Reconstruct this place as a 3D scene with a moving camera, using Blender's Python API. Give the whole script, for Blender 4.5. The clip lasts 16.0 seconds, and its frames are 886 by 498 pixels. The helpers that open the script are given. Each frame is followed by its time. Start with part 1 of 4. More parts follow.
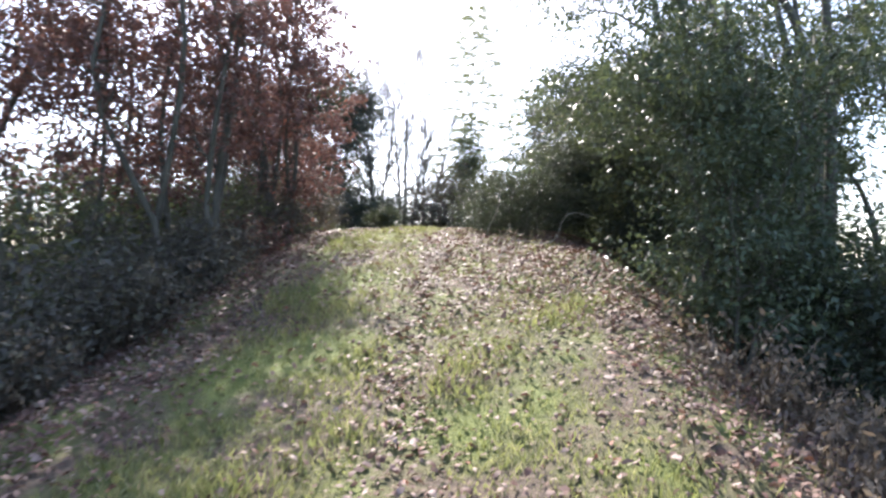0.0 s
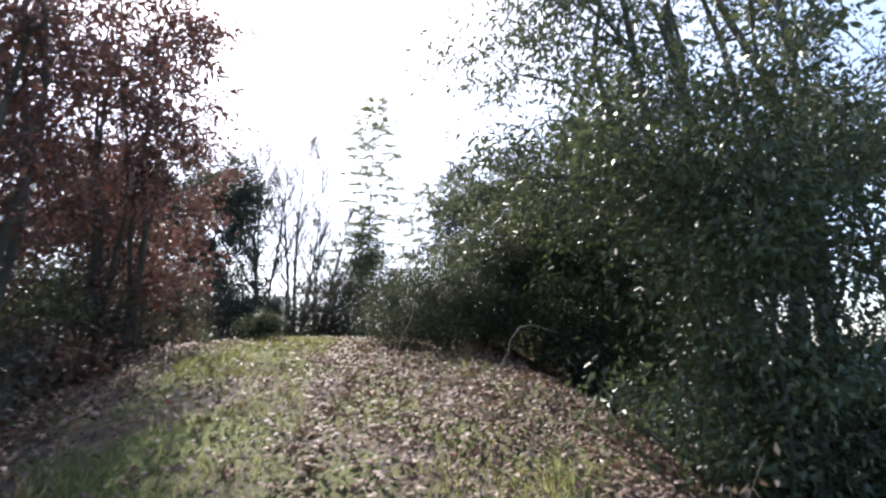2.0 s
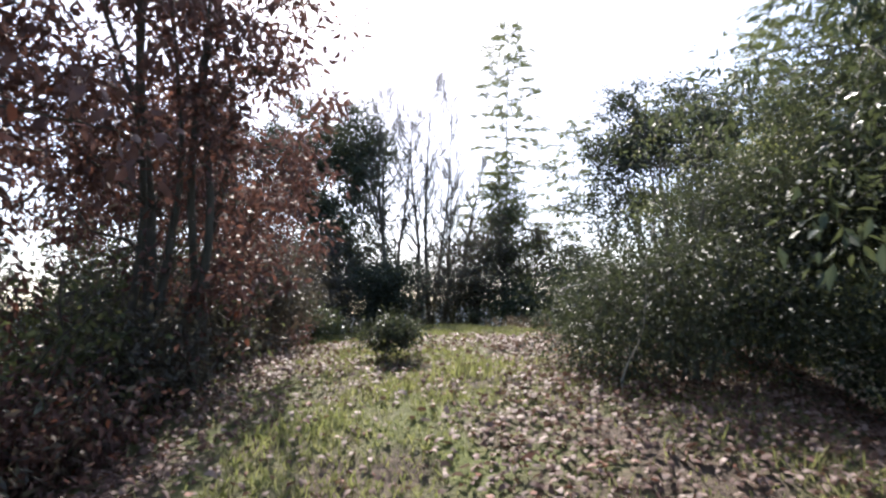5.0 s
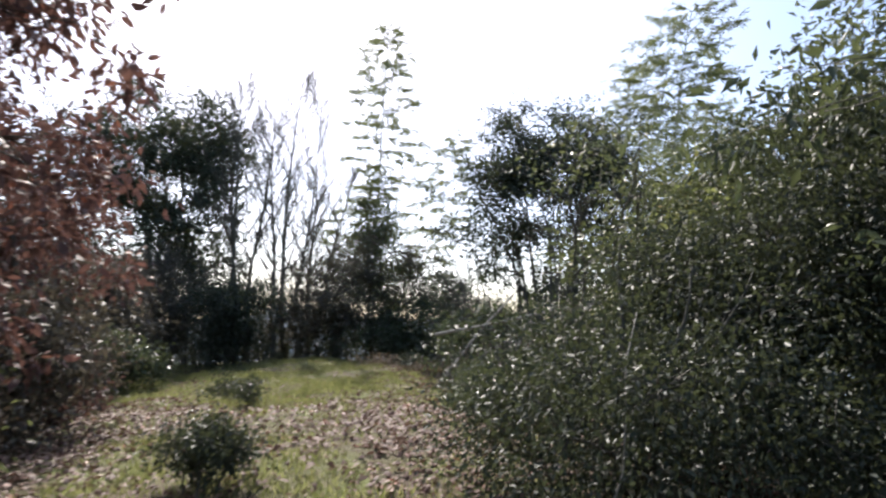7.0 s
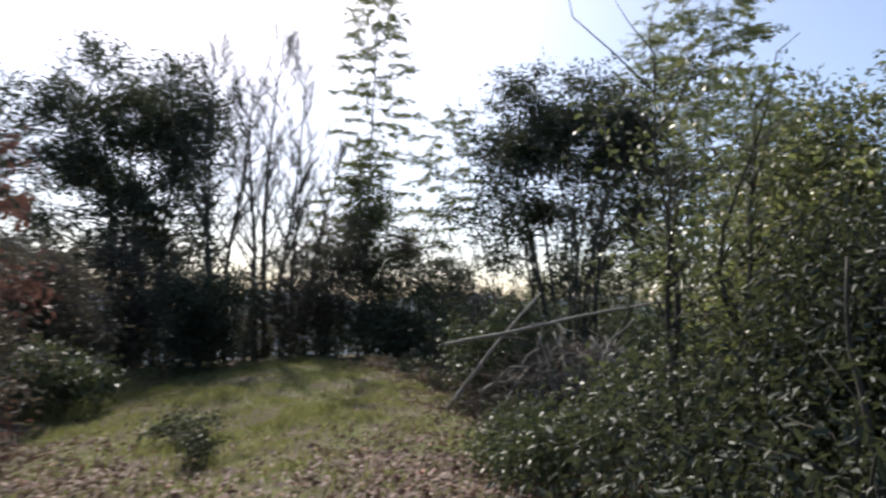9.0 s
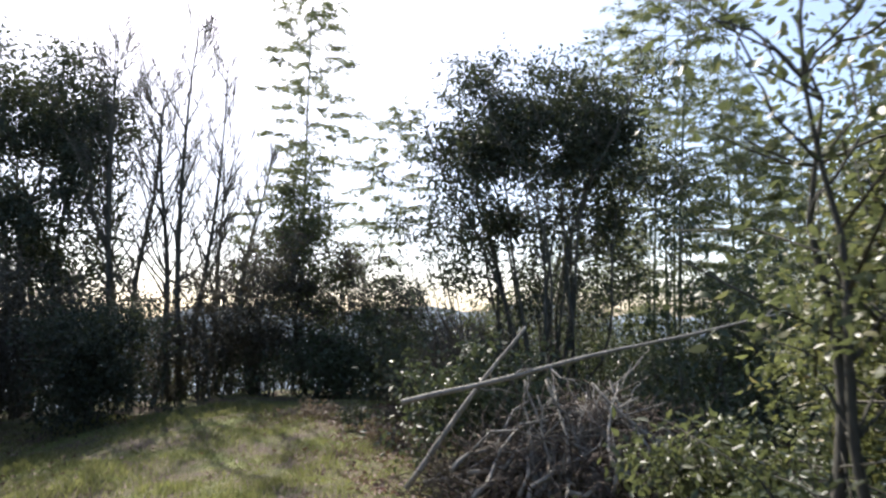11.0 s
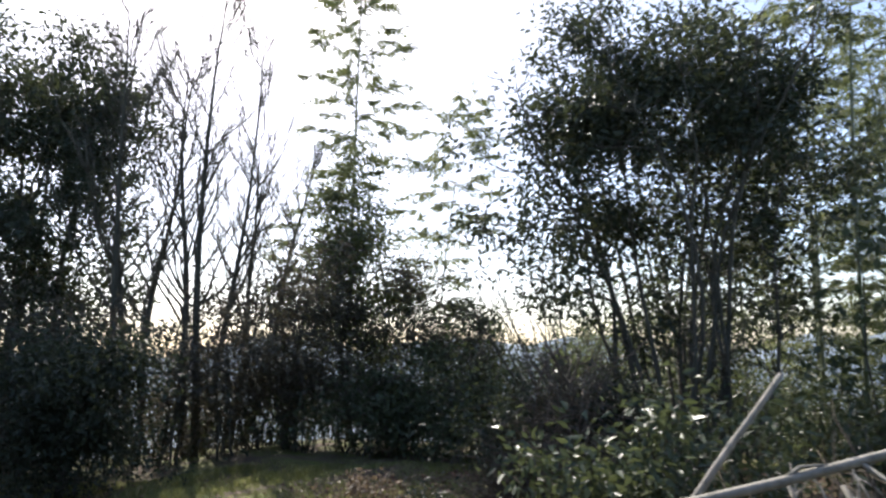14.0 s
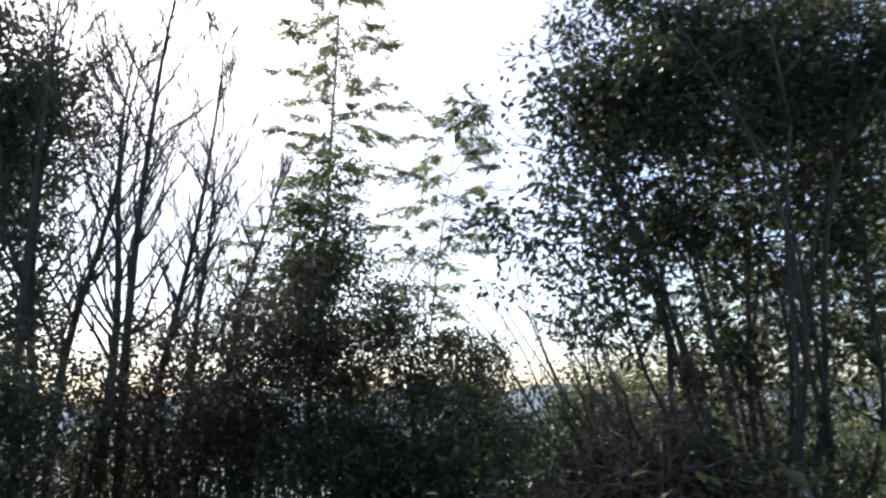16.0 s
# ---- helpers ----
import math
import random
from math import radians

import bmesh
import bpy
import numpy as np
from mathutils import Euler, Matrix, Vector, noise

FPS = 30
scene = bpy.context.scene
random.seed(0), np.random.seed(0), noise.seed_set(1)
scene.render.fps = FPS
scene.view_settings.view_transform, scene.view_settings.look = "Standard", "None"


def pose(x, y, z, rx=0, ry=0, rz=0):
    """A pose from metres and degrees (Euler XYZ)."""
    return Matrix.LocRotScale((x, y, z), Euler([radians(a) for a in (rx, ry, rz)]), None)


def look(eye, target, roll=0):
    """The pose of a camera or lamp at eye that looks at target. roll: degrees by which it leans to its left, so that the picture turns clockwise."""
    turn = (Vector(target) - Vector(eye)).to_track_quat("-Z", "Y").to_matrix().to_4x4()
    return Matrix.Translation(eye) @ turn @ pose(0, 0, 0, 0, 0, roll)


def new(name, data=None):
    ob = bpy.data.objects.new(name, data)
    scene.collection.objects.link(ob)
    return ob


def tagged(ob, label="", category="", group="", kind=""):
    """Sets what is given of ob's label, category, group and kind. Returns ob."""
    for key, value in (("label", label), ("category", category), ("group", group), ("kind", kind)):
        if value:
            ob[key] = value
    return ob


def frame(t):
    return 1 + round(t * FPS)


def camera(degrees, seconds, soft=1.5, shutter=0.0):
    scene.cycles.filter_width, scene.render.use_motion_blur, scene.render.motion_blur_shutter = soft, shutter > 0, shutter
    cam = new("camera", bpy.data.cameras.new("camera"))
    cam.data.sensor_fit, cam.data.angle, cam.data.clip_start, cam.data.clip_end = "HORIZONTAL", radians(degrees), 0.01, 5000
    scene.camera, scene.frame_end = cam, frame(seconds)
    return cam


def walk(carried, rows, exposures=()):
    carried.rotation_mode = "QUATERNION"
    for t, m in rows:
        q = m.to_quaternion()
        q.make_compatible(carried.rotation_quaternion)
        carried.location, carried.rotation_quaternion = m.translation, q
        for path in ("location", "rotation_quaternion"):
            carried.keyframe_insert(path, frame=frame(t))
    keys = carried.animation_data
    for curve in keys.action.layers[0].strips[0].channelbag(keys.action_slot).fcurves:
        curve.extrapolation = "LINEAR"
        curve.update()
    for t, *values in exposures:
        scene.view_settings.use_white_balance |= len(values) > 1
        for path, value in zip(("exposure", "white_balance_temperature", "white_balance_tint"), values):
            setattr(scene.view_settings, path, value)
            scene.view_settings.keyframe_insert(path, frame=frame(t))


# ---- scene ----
# The camera and its walk: seconds, place, yaw, pitch, roll.
cam = camera(69.79, 16.0, soft=2.4, shutter=0.4)
ROWS = [
    (0.0, 0.000, -0.000, 1.500, -0.21, 1.89, -0.33),
    (0.5, -0.058, 0.518, 1.528, -5.14, 4.01, -0.31),
    (1.0, -0.059, 1.082, 1.598, -6.89, 7.53, 0.07),
    (1.5, -0.105, 1.644, 1.681, -7.87, 7.15, -0.19),
    (2.0, -0.054, 2.184, 1.811, -9.75, 10.69, 0.42),
    (2.5, -0.106, 2.716, 1.910, -11.33, 11.18, 0.85),
    (3.0, -0.149, 3.257, 2.004, -10.76, 10.02, 0.97),
    (3.5, -0.239, 3.827, 2.123, -1.98, 7.82, 0.84),
    (4.0, -0.227, 4.399, 2.258, -0.52, 6.41, 1.06),
    (4.2, -0.239, 4.610, 2.312, 1.34, 6.16, 1.62),
    (6.3, -0.473, 6.490, 2.855, 0.61, 6.48, -0.42),
    (6.5, -0.466, 6.668, 2.909, -1.29, 6.32, 0.24),
    (7.0, -0.401, 7.123, 3.035, -11.01, 7.32, -0.83),
    (7.5, -0.373, 7.600, 3.141, -13.23, 7.04, -0.07),
    (8.0, -0.381, 8.084, 3.258, -8.03, 7.41, -0.11),
    (8.5, -0.373, 8.542, 3.335, -0.49, 8.92, -1.39),
    (9.0, -0.303, 8.968, 3.403, -11.84, 5.36, -0.40),
    (9.2, -0.253, 9.136, 3.431, -13.63, 5.91, -0.00),
    (11.3, 0.049, 11.186, 3.722, -16.81, 6.44, 1.16),
    (11.5, 0.079, 11.380, 3.741, -16.35, 6.57, 0.79),
    (12.0, 0.143, 11.872, 3.763, -16.92, 6.72, 0.04),
    (12.5, 0.230, 12.354, 3.775, -15.86, 7.16, 0.01),
    (13.0, 0.233, 12.832, 3.761, -16.08, 8.12, -0.17),
    (13.5, 0.249, 13.295, 3.761, -14.74, 8.98, 0.13),
    (14.0, 0.234, 13.783, 3.736, -12.62, 9.35, 0.90),
    (14.5, 0.265, 14.260, 3.719, -10.91, 11.02, 1.68),
    (15.0, 0.259, 14.752, 3.691, -13.82, 11.80, 1.62),
    (15.5, 0.292, 15.225, 3.676, -16.78, 12.90, 1.45),
    (16.0, 0.259, 15.745, 3.657, -15.80, 13.51, 0.93),
]
walk(cam, [(t, pose(x, y, z, 90 + pitch, roll, yaw)) for t, x, y, z, yaw, pitch, roll in ROWS],
     exposures=[(0.0, 1.85, 6250, 15), (2.0, 1.2, 6250, 15), (4.0, 1.2, 6300, 15), (6.5, 1.08, 6400, 14), (7.5, 0.7, 6450, 14), (9.0, 0.4, 6450, 13), (11.5, 1.05, 6450, 13), (14.0, 1.0, 6450, 12), (16.0, 0.8, 6400, 11)])

# ---- world, sun ----
SUN_AZ, SUN_EL = -9.0, 45.0        # degrees to the right of straight ahead, degrees above the horizon
world = bpy.data.worlds.new("world")
scene.world = world
world.use_nodes = True
wn = world.node_tree
sky = wn.nodes.new("ShaderNodeTexSky")
sky.sky_type = "NISHITA"
sky.sun_disc = False
sky.sun_elevation = radians(SUN_EL)
sky.sun_rotation = radians(SUN_AZ)
sky.air_density, sky.dust_density, sky.ozone_density = 0.9, 1.8, 1.4
wn.nodes["Background"].inputs[1].default_value = 0.15
wn.links.new(sky.outputs[0], wn.nodes["Background"].inputs[0])
sun_data = bpy.data.lights.new("sun", "SUN")
sun_data.energy, sun_data.angle, sun_data.color = 4.5, radians(0.5), (1.0, 0.94, 0.84)
sun = new("sun", sun_data)
sun_way = Vector((math.sin(radians(SUN_AZ)) * math.cos(radians(SUN_EL)), math.cos(radians(SUN_AZ)) * math.cos(radians(SUN_EL)), math.sin(radians(SUN_EL))))
sun.matrix_world = look(sun_way * 40, (0, 0, 0))
tagged(sun, "winter sun ahead of the path", "sun", kind="structure")

# ---- materials ----


def node_mat(name):
    m = bpy.data.materials.new(name)
    m.use_nodes = True
    nt = m.node_tree
    return m, nt, nt.nodes["Principled BSDF"], nt.nodes["Material Output"]


def ramp_node(nt, fac, stops):
    r = nt.nodes.new("ShaderNodeValToRGB")
    e = r.color_ramp.elements
    while len(e) < len(stops):
        e.new(0.5)
    for k, (p, c) in enumerate(stops):
        e[k].position = p
        e[k].color = (*c, 1)
    nt.links.new(fac, r.inputs[0])
    return r.outputs[0]


def noise_node(nt, scale, detail=4.0, rough=0.55, vec=None, dist=0.0):
    n = nt.nodes.new("ShaderNodeTexNoise")
    n.inputs["Scale"].default_value = scale
    n.inputs["Detail"].default_value = detail
    n.inputs["Roughness"].default_value = rough
    n.inputs["Distortion"].default_value = dist
    if vec is not None:
        nt.links.new(vec, n.inputs["Vector"])
    return n.outputs[0]


def mix_col(nt, fac, a, b, mode="MIX"):
    m = nt.nodes.new("ShaderNodeMix")
    m.data_type, m.blend_type = "RGBA", mode
    for s, v in ((m.inputs[0], fac), (m.inputs[6], a), (m.inputs[7], b)):
        if isinstance(v, (int, float)):
            s.default_value = v
        elif isinstance(v, tuple):
            s.default_value = (*v, 1)
        else:
            nt.links.new(v, s)
    return m.outputs[2]


def math_node(nt, op, a, b):
    m = nt.nodes.new("ShaderNodeMath")
    m.operation = op
    for s, v in zip(m.inputs, (a, b)):
        if isinstance(v, (int, float)):
            s.default_value = v
        else:
            nt.links.new(v, s)
    return m.outputs[0]


def leaf_mat(name, stops, rough=0.42, through_light=0.35, tint=(0.44, 0.52, 0.2), spec=0.5):
    """Leaves: a colour for each leaf, blotches over the crown, and light that shines through."""
    m, nt, bsdf, out = node_mat(name)
    geo = nt.nodes.new("ShaderNodeNewGeometry")
    tex = nt.nodes.new("ShaderNodeTexCoord")
    each = ramp_node(nt, geo.outputs["Random Per Island"], stops)
    blot = noise_node(nt, 1.1, 3.0, 0.6, tex.outputs["Object"])
    fine = noise_node(nt, 40.0, 2.0, 0.6, tex.outputs["Object"])
    col = mix_col(nt, math_node(nt, "MULTIPLY", blot, 0.55), each, mix_col(nt, 0.5, each, (0.02, 0.025, 0.01)))
    col = mix_col(nt, math_node(nt, "MULTIPLY", fine, 0.3), col, mix_col(nt, 0.6, col, stops[-1][1]))
    nt.links.new(col, bsdf.inputs["Base Color"])
    bsdf.inputs["Roughness"].default_value = rough
    bsdf.inputs["Specular IOR Level"].default_value = spec
    tr = nt.nodes.new("ShaderNodeBsdfTranslucent")
    nt.links.new(mix_col(nt, 0.35, col, tint), tr.inputs[0])
    mx = nt.nodes.new("ShaderNodeMixShader")
    mx.inputs[0].default_value = through_light
    nt.links.new(bsdf.outputs[0], mx.inputs[1])
    nt.links.new(tr.outputs[0], mx.inputs[2])
    nt.links.new(mx.outputs[0], out.inputs[0])
    return m


def bark_mat(name, dark, light, scale=9.0, rough=0.85):
    m, nt, bsdf, out = node_mat(name)
    tex = nt.nodes.new("ShaderNodeTexCoord")
    mp = nt.nodes.new("ShaderNodeMapping")
    mp.inputs["Scale"].default_value = (1, 1, 0.25)
    nt.links.new(tex.outputs["Object"], mp.inputs[0])
    a = noise_node(nt, scale, 6.0, 0.65, mp.outputs[0], 0.4)
    b = noise_node(nt, 1.7, 3.0, 0.5, tex.outputs["Object"])
    col = ramp_node(nt, a, [(0.3, dark), (0.7, light)])
    col = mix_col(nt, math_node(nt, "MULTIPLY", b, 0.7), col, mix_col(nt, 0.5, col, (0.10, 0.12, 0.07)))
    nt.links.new(col, bsdf.inputs["Base Color"])
    bsdf.inputs["Roughness"].default_value = rough
    bp = nt.nodes.new("ShaderNodeBump")
    bp.inputs["Strength"].default_value = 0.6
    bp.inputs["Distance"].default_value = 0.02
    nt.links.new(a, bp.inputs["Height"])
    nt.links.new(bp.outputs[0], bsdf.inputs["Normal"])
    return m


M_BARK = bark_mat("grey_brown_bark", (0.03, 0.025, 0.021), (0.1, 0.086, 0.072))
M_BARK_PALE = bark_mat("pale_bark", (0.09, 0.08, 0.065), (0.26, 0.235, 0.2))
M_DEAD = bark_mat("weathered_dead_wood", (0.15, 0.135, 0.115), (0.45, 0.41, 0.36), 16.0)
M_DEAD_DARK = bark_mat("brown_dead_wood", (0.05, 0.034, 0.028), (0.17, 0.12, 0.095), 16.0)
M_CULM = bark_mat("green_bamboo_culm", (0.06, 0.075, 0.03), (0.17, 0.18, 0.08), 5.0, 0.45)
M_EVER = leaf_mat("glossy_evergreen_leaf", [(0.0, (0.026, 0.04, 0.024)), (0.5, (0.045, 0.066, 0.036)), (1.0, (0.085, 0.105, 0.058))], 0.38, 0.16, spec=0.28)
M_DARK = leaf_mat("dark_evergreen_leaf", [(0.0, (0.022, 0.03, 0.025)), (0.5, (0.033, 0.043, 0.034)), (1.0, (0.06, 0.07, 0.05))], 0.45, 0.12, spec=0.14)
M_OLIVE = leaf_mat("olive_green_leaf", [(0.0, (0.036, 0.05, 0.022)), (0.5, (0.065, 0.086, 0.038)), (0.85, (0.105, 0.12, 0.05)), (1.0, (0.17, 0.15, 0.065))], 0.42, 0.26, spec=0.4)
M_YELLOW = leaf_mat("yellow_green_leaf", [(0.0, (0.06, 0.08, 0.022)), (0.5, (0.11, 0.13, 0.035)), (0.9, (0.17, 0.17, 0.045)), (1.0, (0.24, 0.14, 0.06))], 0.42, 0.4)
M_BROWN = leaf_mat("withered_russet_leaf", [(0.0, (0.055, 0.034, 0.032)), (0.45, (0.095, 0.056, 0.05)), (0.85, (0.14, 0.078, 0.066)), (0.95, (0.19, 0.105, 0.08)), (1.0, (0.32, 0.1, 0.05))], 0.55, 0.22, (0.38, 0.2, 0.16), 0.3)
M_PURPLE = leaf_mat("bronze_leaf", [(0.0, (0.055, 0.044, 0.042)), (0.5, (0.08, 0.072, 0.06)), (1.0, (0.11, 0.105, 0.07))], 0.5, 0.15, (0.42, 0.36, 0.24), 0.2)
M_BAMBOO = leaf_mat("bamboo_leaf", [(0.0, (0.075, 0.095, 0.04)), (0.5, (0.13, 0.145, 0.055)), (1.0, (0.21, 0.2, 0.09))], 0.5, 0.42)
M_GRASS = leaf_mat("winter_grass", [(0.0, (0.075, 0.105, 0.026)), (0.5, (0.145, 0.165, 0.052)), (0.78, (0.235, 0.225, 0.09)), (1.0, (0.38, 0.34, 0.2))], 0.5, 0.44, (0.46, 0.5, 0.16))
M_STRAW = leaf_mat("dry_weed", [(0.0, (0.06, 0.042, 0.03)), (0.6, (0.12, 0.085, 0.06)), (1.0, (0.24, 0.18, 0.12))], 0.6, 0.25, (0.5, 0.38, 0.24))
M_LITTER = leaf_mat("fallen_leaf", [(0.0, (0.06, 0.036, 0.03)), (0.35, (0.12, 0.072, 0.06)), (0.7, (0.2, 0.135, 0.11)), (0.93, (0.36, 0.28, 0.24)), (1.0, (0.24, 0.075, 0.04))], 0.6, 0.12, (0.45, 0.28, 0.18), 0.2)


def soil_mat():
    m, nt, bsdf, out = node_mat("leafy_grassy_soil")
    tex = nt.nodes.new("ShaderNodeTexCoord")
    o = tex.outputs["Object"]
    a = noise_node(nt, 1.3, 5.0, 0.6, o, 0.3)
    b = noise_node(nt, 14.0, 5.0, 0.65, o)
    c = noise_node(nt, 70.0, 4.0, 0.7, o)
    soil = ramp_node(nt, b, [(0.3, (0.045, 0.03, 0.02)), (0.55, (0.1, 0.07, 0.045)), (0.75, (0.19, 0.14, 0.09))])
    green = ramp_node(nt, c, [(0.3, (0.05, 0.07, 0.012)), (0.6, (0.13, 0.15, 0.025)), (0.8, (0.2, 0.2, 0.06))])
    patch = ramp_node(nt, a, [(0.42, (0, 0, 0)), (0.62, (1, 1, 1))])
    nt.links.new(mix_col(nt, patch, soil, green), bsdf.inputs["Base Color"])
    bsdf.inputs["Roughness"].default_value = 0.9
    bp = nt.nodes.new("ShaderNodeBump")
    bp.inputs["Strength"].default_value = 0.9
    bp.inputs["Distance"].default_value = 0.03
    nt.links.new(math_node(nt, "ADD", b, math_node(nt, "MULTIPLY", c, 0.5)), bp.inputs["Height"])
    nt.links.new(bp.outputs[0], bsdf.inputs["Normal"])
    return m


M_SOIL = soil_mat()


def far_haze_mat():
    m, nt, bsdf, out = node_mat("far_woods_painted_haze")
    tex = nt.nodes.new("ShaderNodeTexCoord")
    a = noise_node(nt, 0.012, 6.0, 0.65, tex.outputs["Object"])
    # pale grey-blue base colour stands in for the haze over far woods
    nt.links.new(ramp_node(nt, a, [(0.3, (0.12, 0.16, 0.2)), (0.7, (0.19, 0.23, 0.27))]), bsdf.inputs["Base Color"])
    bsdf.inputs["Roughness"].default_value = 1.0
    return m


M_FAR_HAZE = far_haze_mat()

# ---- mesh helpers ----
RNG = np.random.default_rng(7)


def reseed(x, y):
    """Each plant grows from its own seed, so that none changes with its neighbours."""
    global RNG
    RNG = np.random.default_rng(int(abs(x) * 1000) + int(abs(y) * 100000) + 11)



def mesh_from(name, verts, tris, mat, smooth=False):
    """A mesh of triangles out of two arrays."""
    verts, tris = np.asarray(verts, np.float32), np.asarray(tris, np.int32)
    me = bpy.data.meshes.new(name)
    me.vertices.add(len(verts))
    me.vertices.foreach_set("co", verts.ravel())
    me.loops.add(tris.size)
    me.loops.foreach_set("vertex_index", tris.ravel())
    me.polygons.add(len(tris))
    me.polygons.foreach_set("loop_start", np.arange(0, tris.size, 3, dtype=np.int32))
    me.polygons.foreach_set("loop_total", np.full(len(tris), 3, np.int32))
    if smooth:
        me.polygons.foreach_set("use_smooth", np.ones(len(tris), bool))
    me.update(calc_edges=True)
    me.materials.append(mat)
    return me


def part(name, geometry, mat, parent, label="", smooth=False):
    """One mesh object under a thing or under a part; geometry is (verts, tris)."""
    ob = new(name, mesh_from(name, *geometry, mat, smooth))
    ob.parent = parent
    if label:
        tagged(ob, label)
    return ob


def thing(name, x, y, z, label, category, group=""):
    """An Empty at the base of a thing."""
    ob = new(name)
    ob.location = (x, y, z)
    ob.empty_display_size = 0.3
    return tagged(ob, label, category, group)


def join(pieces):
    vs, fs, n = [], [], 0
    for v, f in pieces:
        vs.append(v)
        fs.append(np.asarray(f) + n)
        n += len(v)
    return np.concatenate(vs), np.concatenate(fs)


def tube(points, radii, sides=6):
    """A tapered tube round a bent line, closed at its ends."""
    p = np.asarray(points, float)
    r = np.broadcast_to(np.asarray(radii, float), (len(p),))
    d = np.gradient(p, axis=0)
    d /= np.linalg.norm(d, axis=1)[:, None] + 1e-9
    ref = np.array([0.31, 0.95, 0.02]) if abs(d[:, 2]).mean() > 0.6 else np.array([0.05, 0.02, 1.0])
    u = np.cross(d, ref)
    u /= np.linalg.norm(u, axis=1)[:, None] + 1e-9
    w = np.cross(d, u)
    a = np.linspace(0, 2 * np.pi, sides, endpoint=False)
    v = (p[:, None] + r[:, None, None] * (np.cos(a)[None, :, None] * u[:, None] + np.sin(a)[None, :, None] * w[:, None])).reshape(-1, 3)
    f = []
    for i in range(len(p) - 1):
        for k in range(sides):
            q, s = i * sides + k, i * sides + (k + 1) % sides
            f += [(q, s, s + sides), (q, s + sides, q + sides)]
    top = (len(p) - 1) * sides
    for k in range(1, sides - 1):
        f += [(0, k + 1, k), (top, top + k, top + k + 1)]
    return v, np.array(f)


def bent(a, b, sag=0.0, wig=0.05, n=6):
    """A line from a to b with an upward or downward bow and slow bends."""
    a, b = np.asarray(a, float), np.asarray(b, float)
    s = np.linspace(0, 1, n)[:, None]
    p = a + (b - a) * s
    p[:, 2] += (sag * 4 * s * (1 - s))[:, 0]
    size = wig * np.linalg.norm(b - a)
    for k, g in ((1, 1.0), (2, 0.6), (3.3, 0.35)):
        p += np.sin(np.pi * k * s + RNG.random(3) * 6.28 * (k > 1)) * RNG.normal(0, size * g, 3) * np.minimum(1, np.minimum(s, 1 - s) * 6)
    return p


def unit(v):
    return v / (np.linalg.norm(v, axis=-1, keepdims=True) + 1e-9)


def leaves(p, d, n, length, width, fold=0.18, full=False):
    """Folded pointed leaves: base p, direction d, face n; full ones are oval and curl along their length."""
    s = unit(np.cross(d, n))
    n = np.cross(s, d)
    ln, wd = length[:, None], width[:, None]
    if full:
        curl = RNG.normal(0.05, 0.12, (len(p), 1))
        lo, hi = p + d * ln * 0.28 + n * ln * curl * 0.6, p + d * ln * 0.66 + n * ln * curl
        v = np.stack([p, lo + s * wd * 0.44 + n * wd * fold, lo - s * wd * 0.44 + n * wd * fold,
                      hi + s * wd * 0.42 + n * wd * fold, hi - s * wd * 0.42 + n * wd * fold, p + d * ln], 1).reshape(-1, 3)
        k = np.arange(len(p))[:, None] * 6
        return v, np.concatenate([k + np.array([t]) for t in ((0, 1, 2), (1, 3, 2), (2, 3, 4), (3, 5, 4))])
    mid = p + d * ln * 0.42
    v = np.stack([p, mid + s * wd * 0.5 + n * wd * fold, mid - s * wd * 0.5 + n * wd * fold, p + d * ln - n * ln * 0.1], 1).reshape(-1, 3)
    k = np.arange(len(p))[:, None] * 4
    f = np.concatenate([k + np.array([[0, 3, 1]]), k + np.array([[0, 2, 3]])])
    return v, f

# ---- ground ----
PROFILE_Y = np.array([-40, -8, -3, -1, 1, 3, 5, 7, 9, 11, 13, 15, 17, 19, 22, 26, 30, 40, 80, 300, 3000.0])
PROFILE_Z = np.array([-5, -1.4, -0.5, -0.18, 0.1, 0.46, 0.96, 1.53, 1.95, 2.21, 2.26, 2.2, 2.22, 2.27, 2.3, 2.2, 1.7, -2, -22, -70, -90.0])
FINE_Y = np.linspace(-60, 100, 1601)
FINE_Z = np.interp(FINE_Y, PROFILE_Y, PROFILE_Z)
_k = np.hanning(25)
FINE_Z = np.convolve(np.pad(FINE_Z, 12, mode="edge"), _k / _k.sum(), mode="valid")


def side_edges(y):
    """Where the trodden back of the ridge ends, to both sides."""
    left = np.interp(y, [-10, 4, 8, 14, 18, 22, 30], [-2.6, -2.2, -1.9, -2.6, -4.2, -5.0, -6.0])
    right = np.interp(y, [-10, 3, 6, 10, 14, 17, 22, 30], [1.5, 1.5, 1.5, 1.6, 3.0, 6.0, 8.0, 8.0])
    return left, right


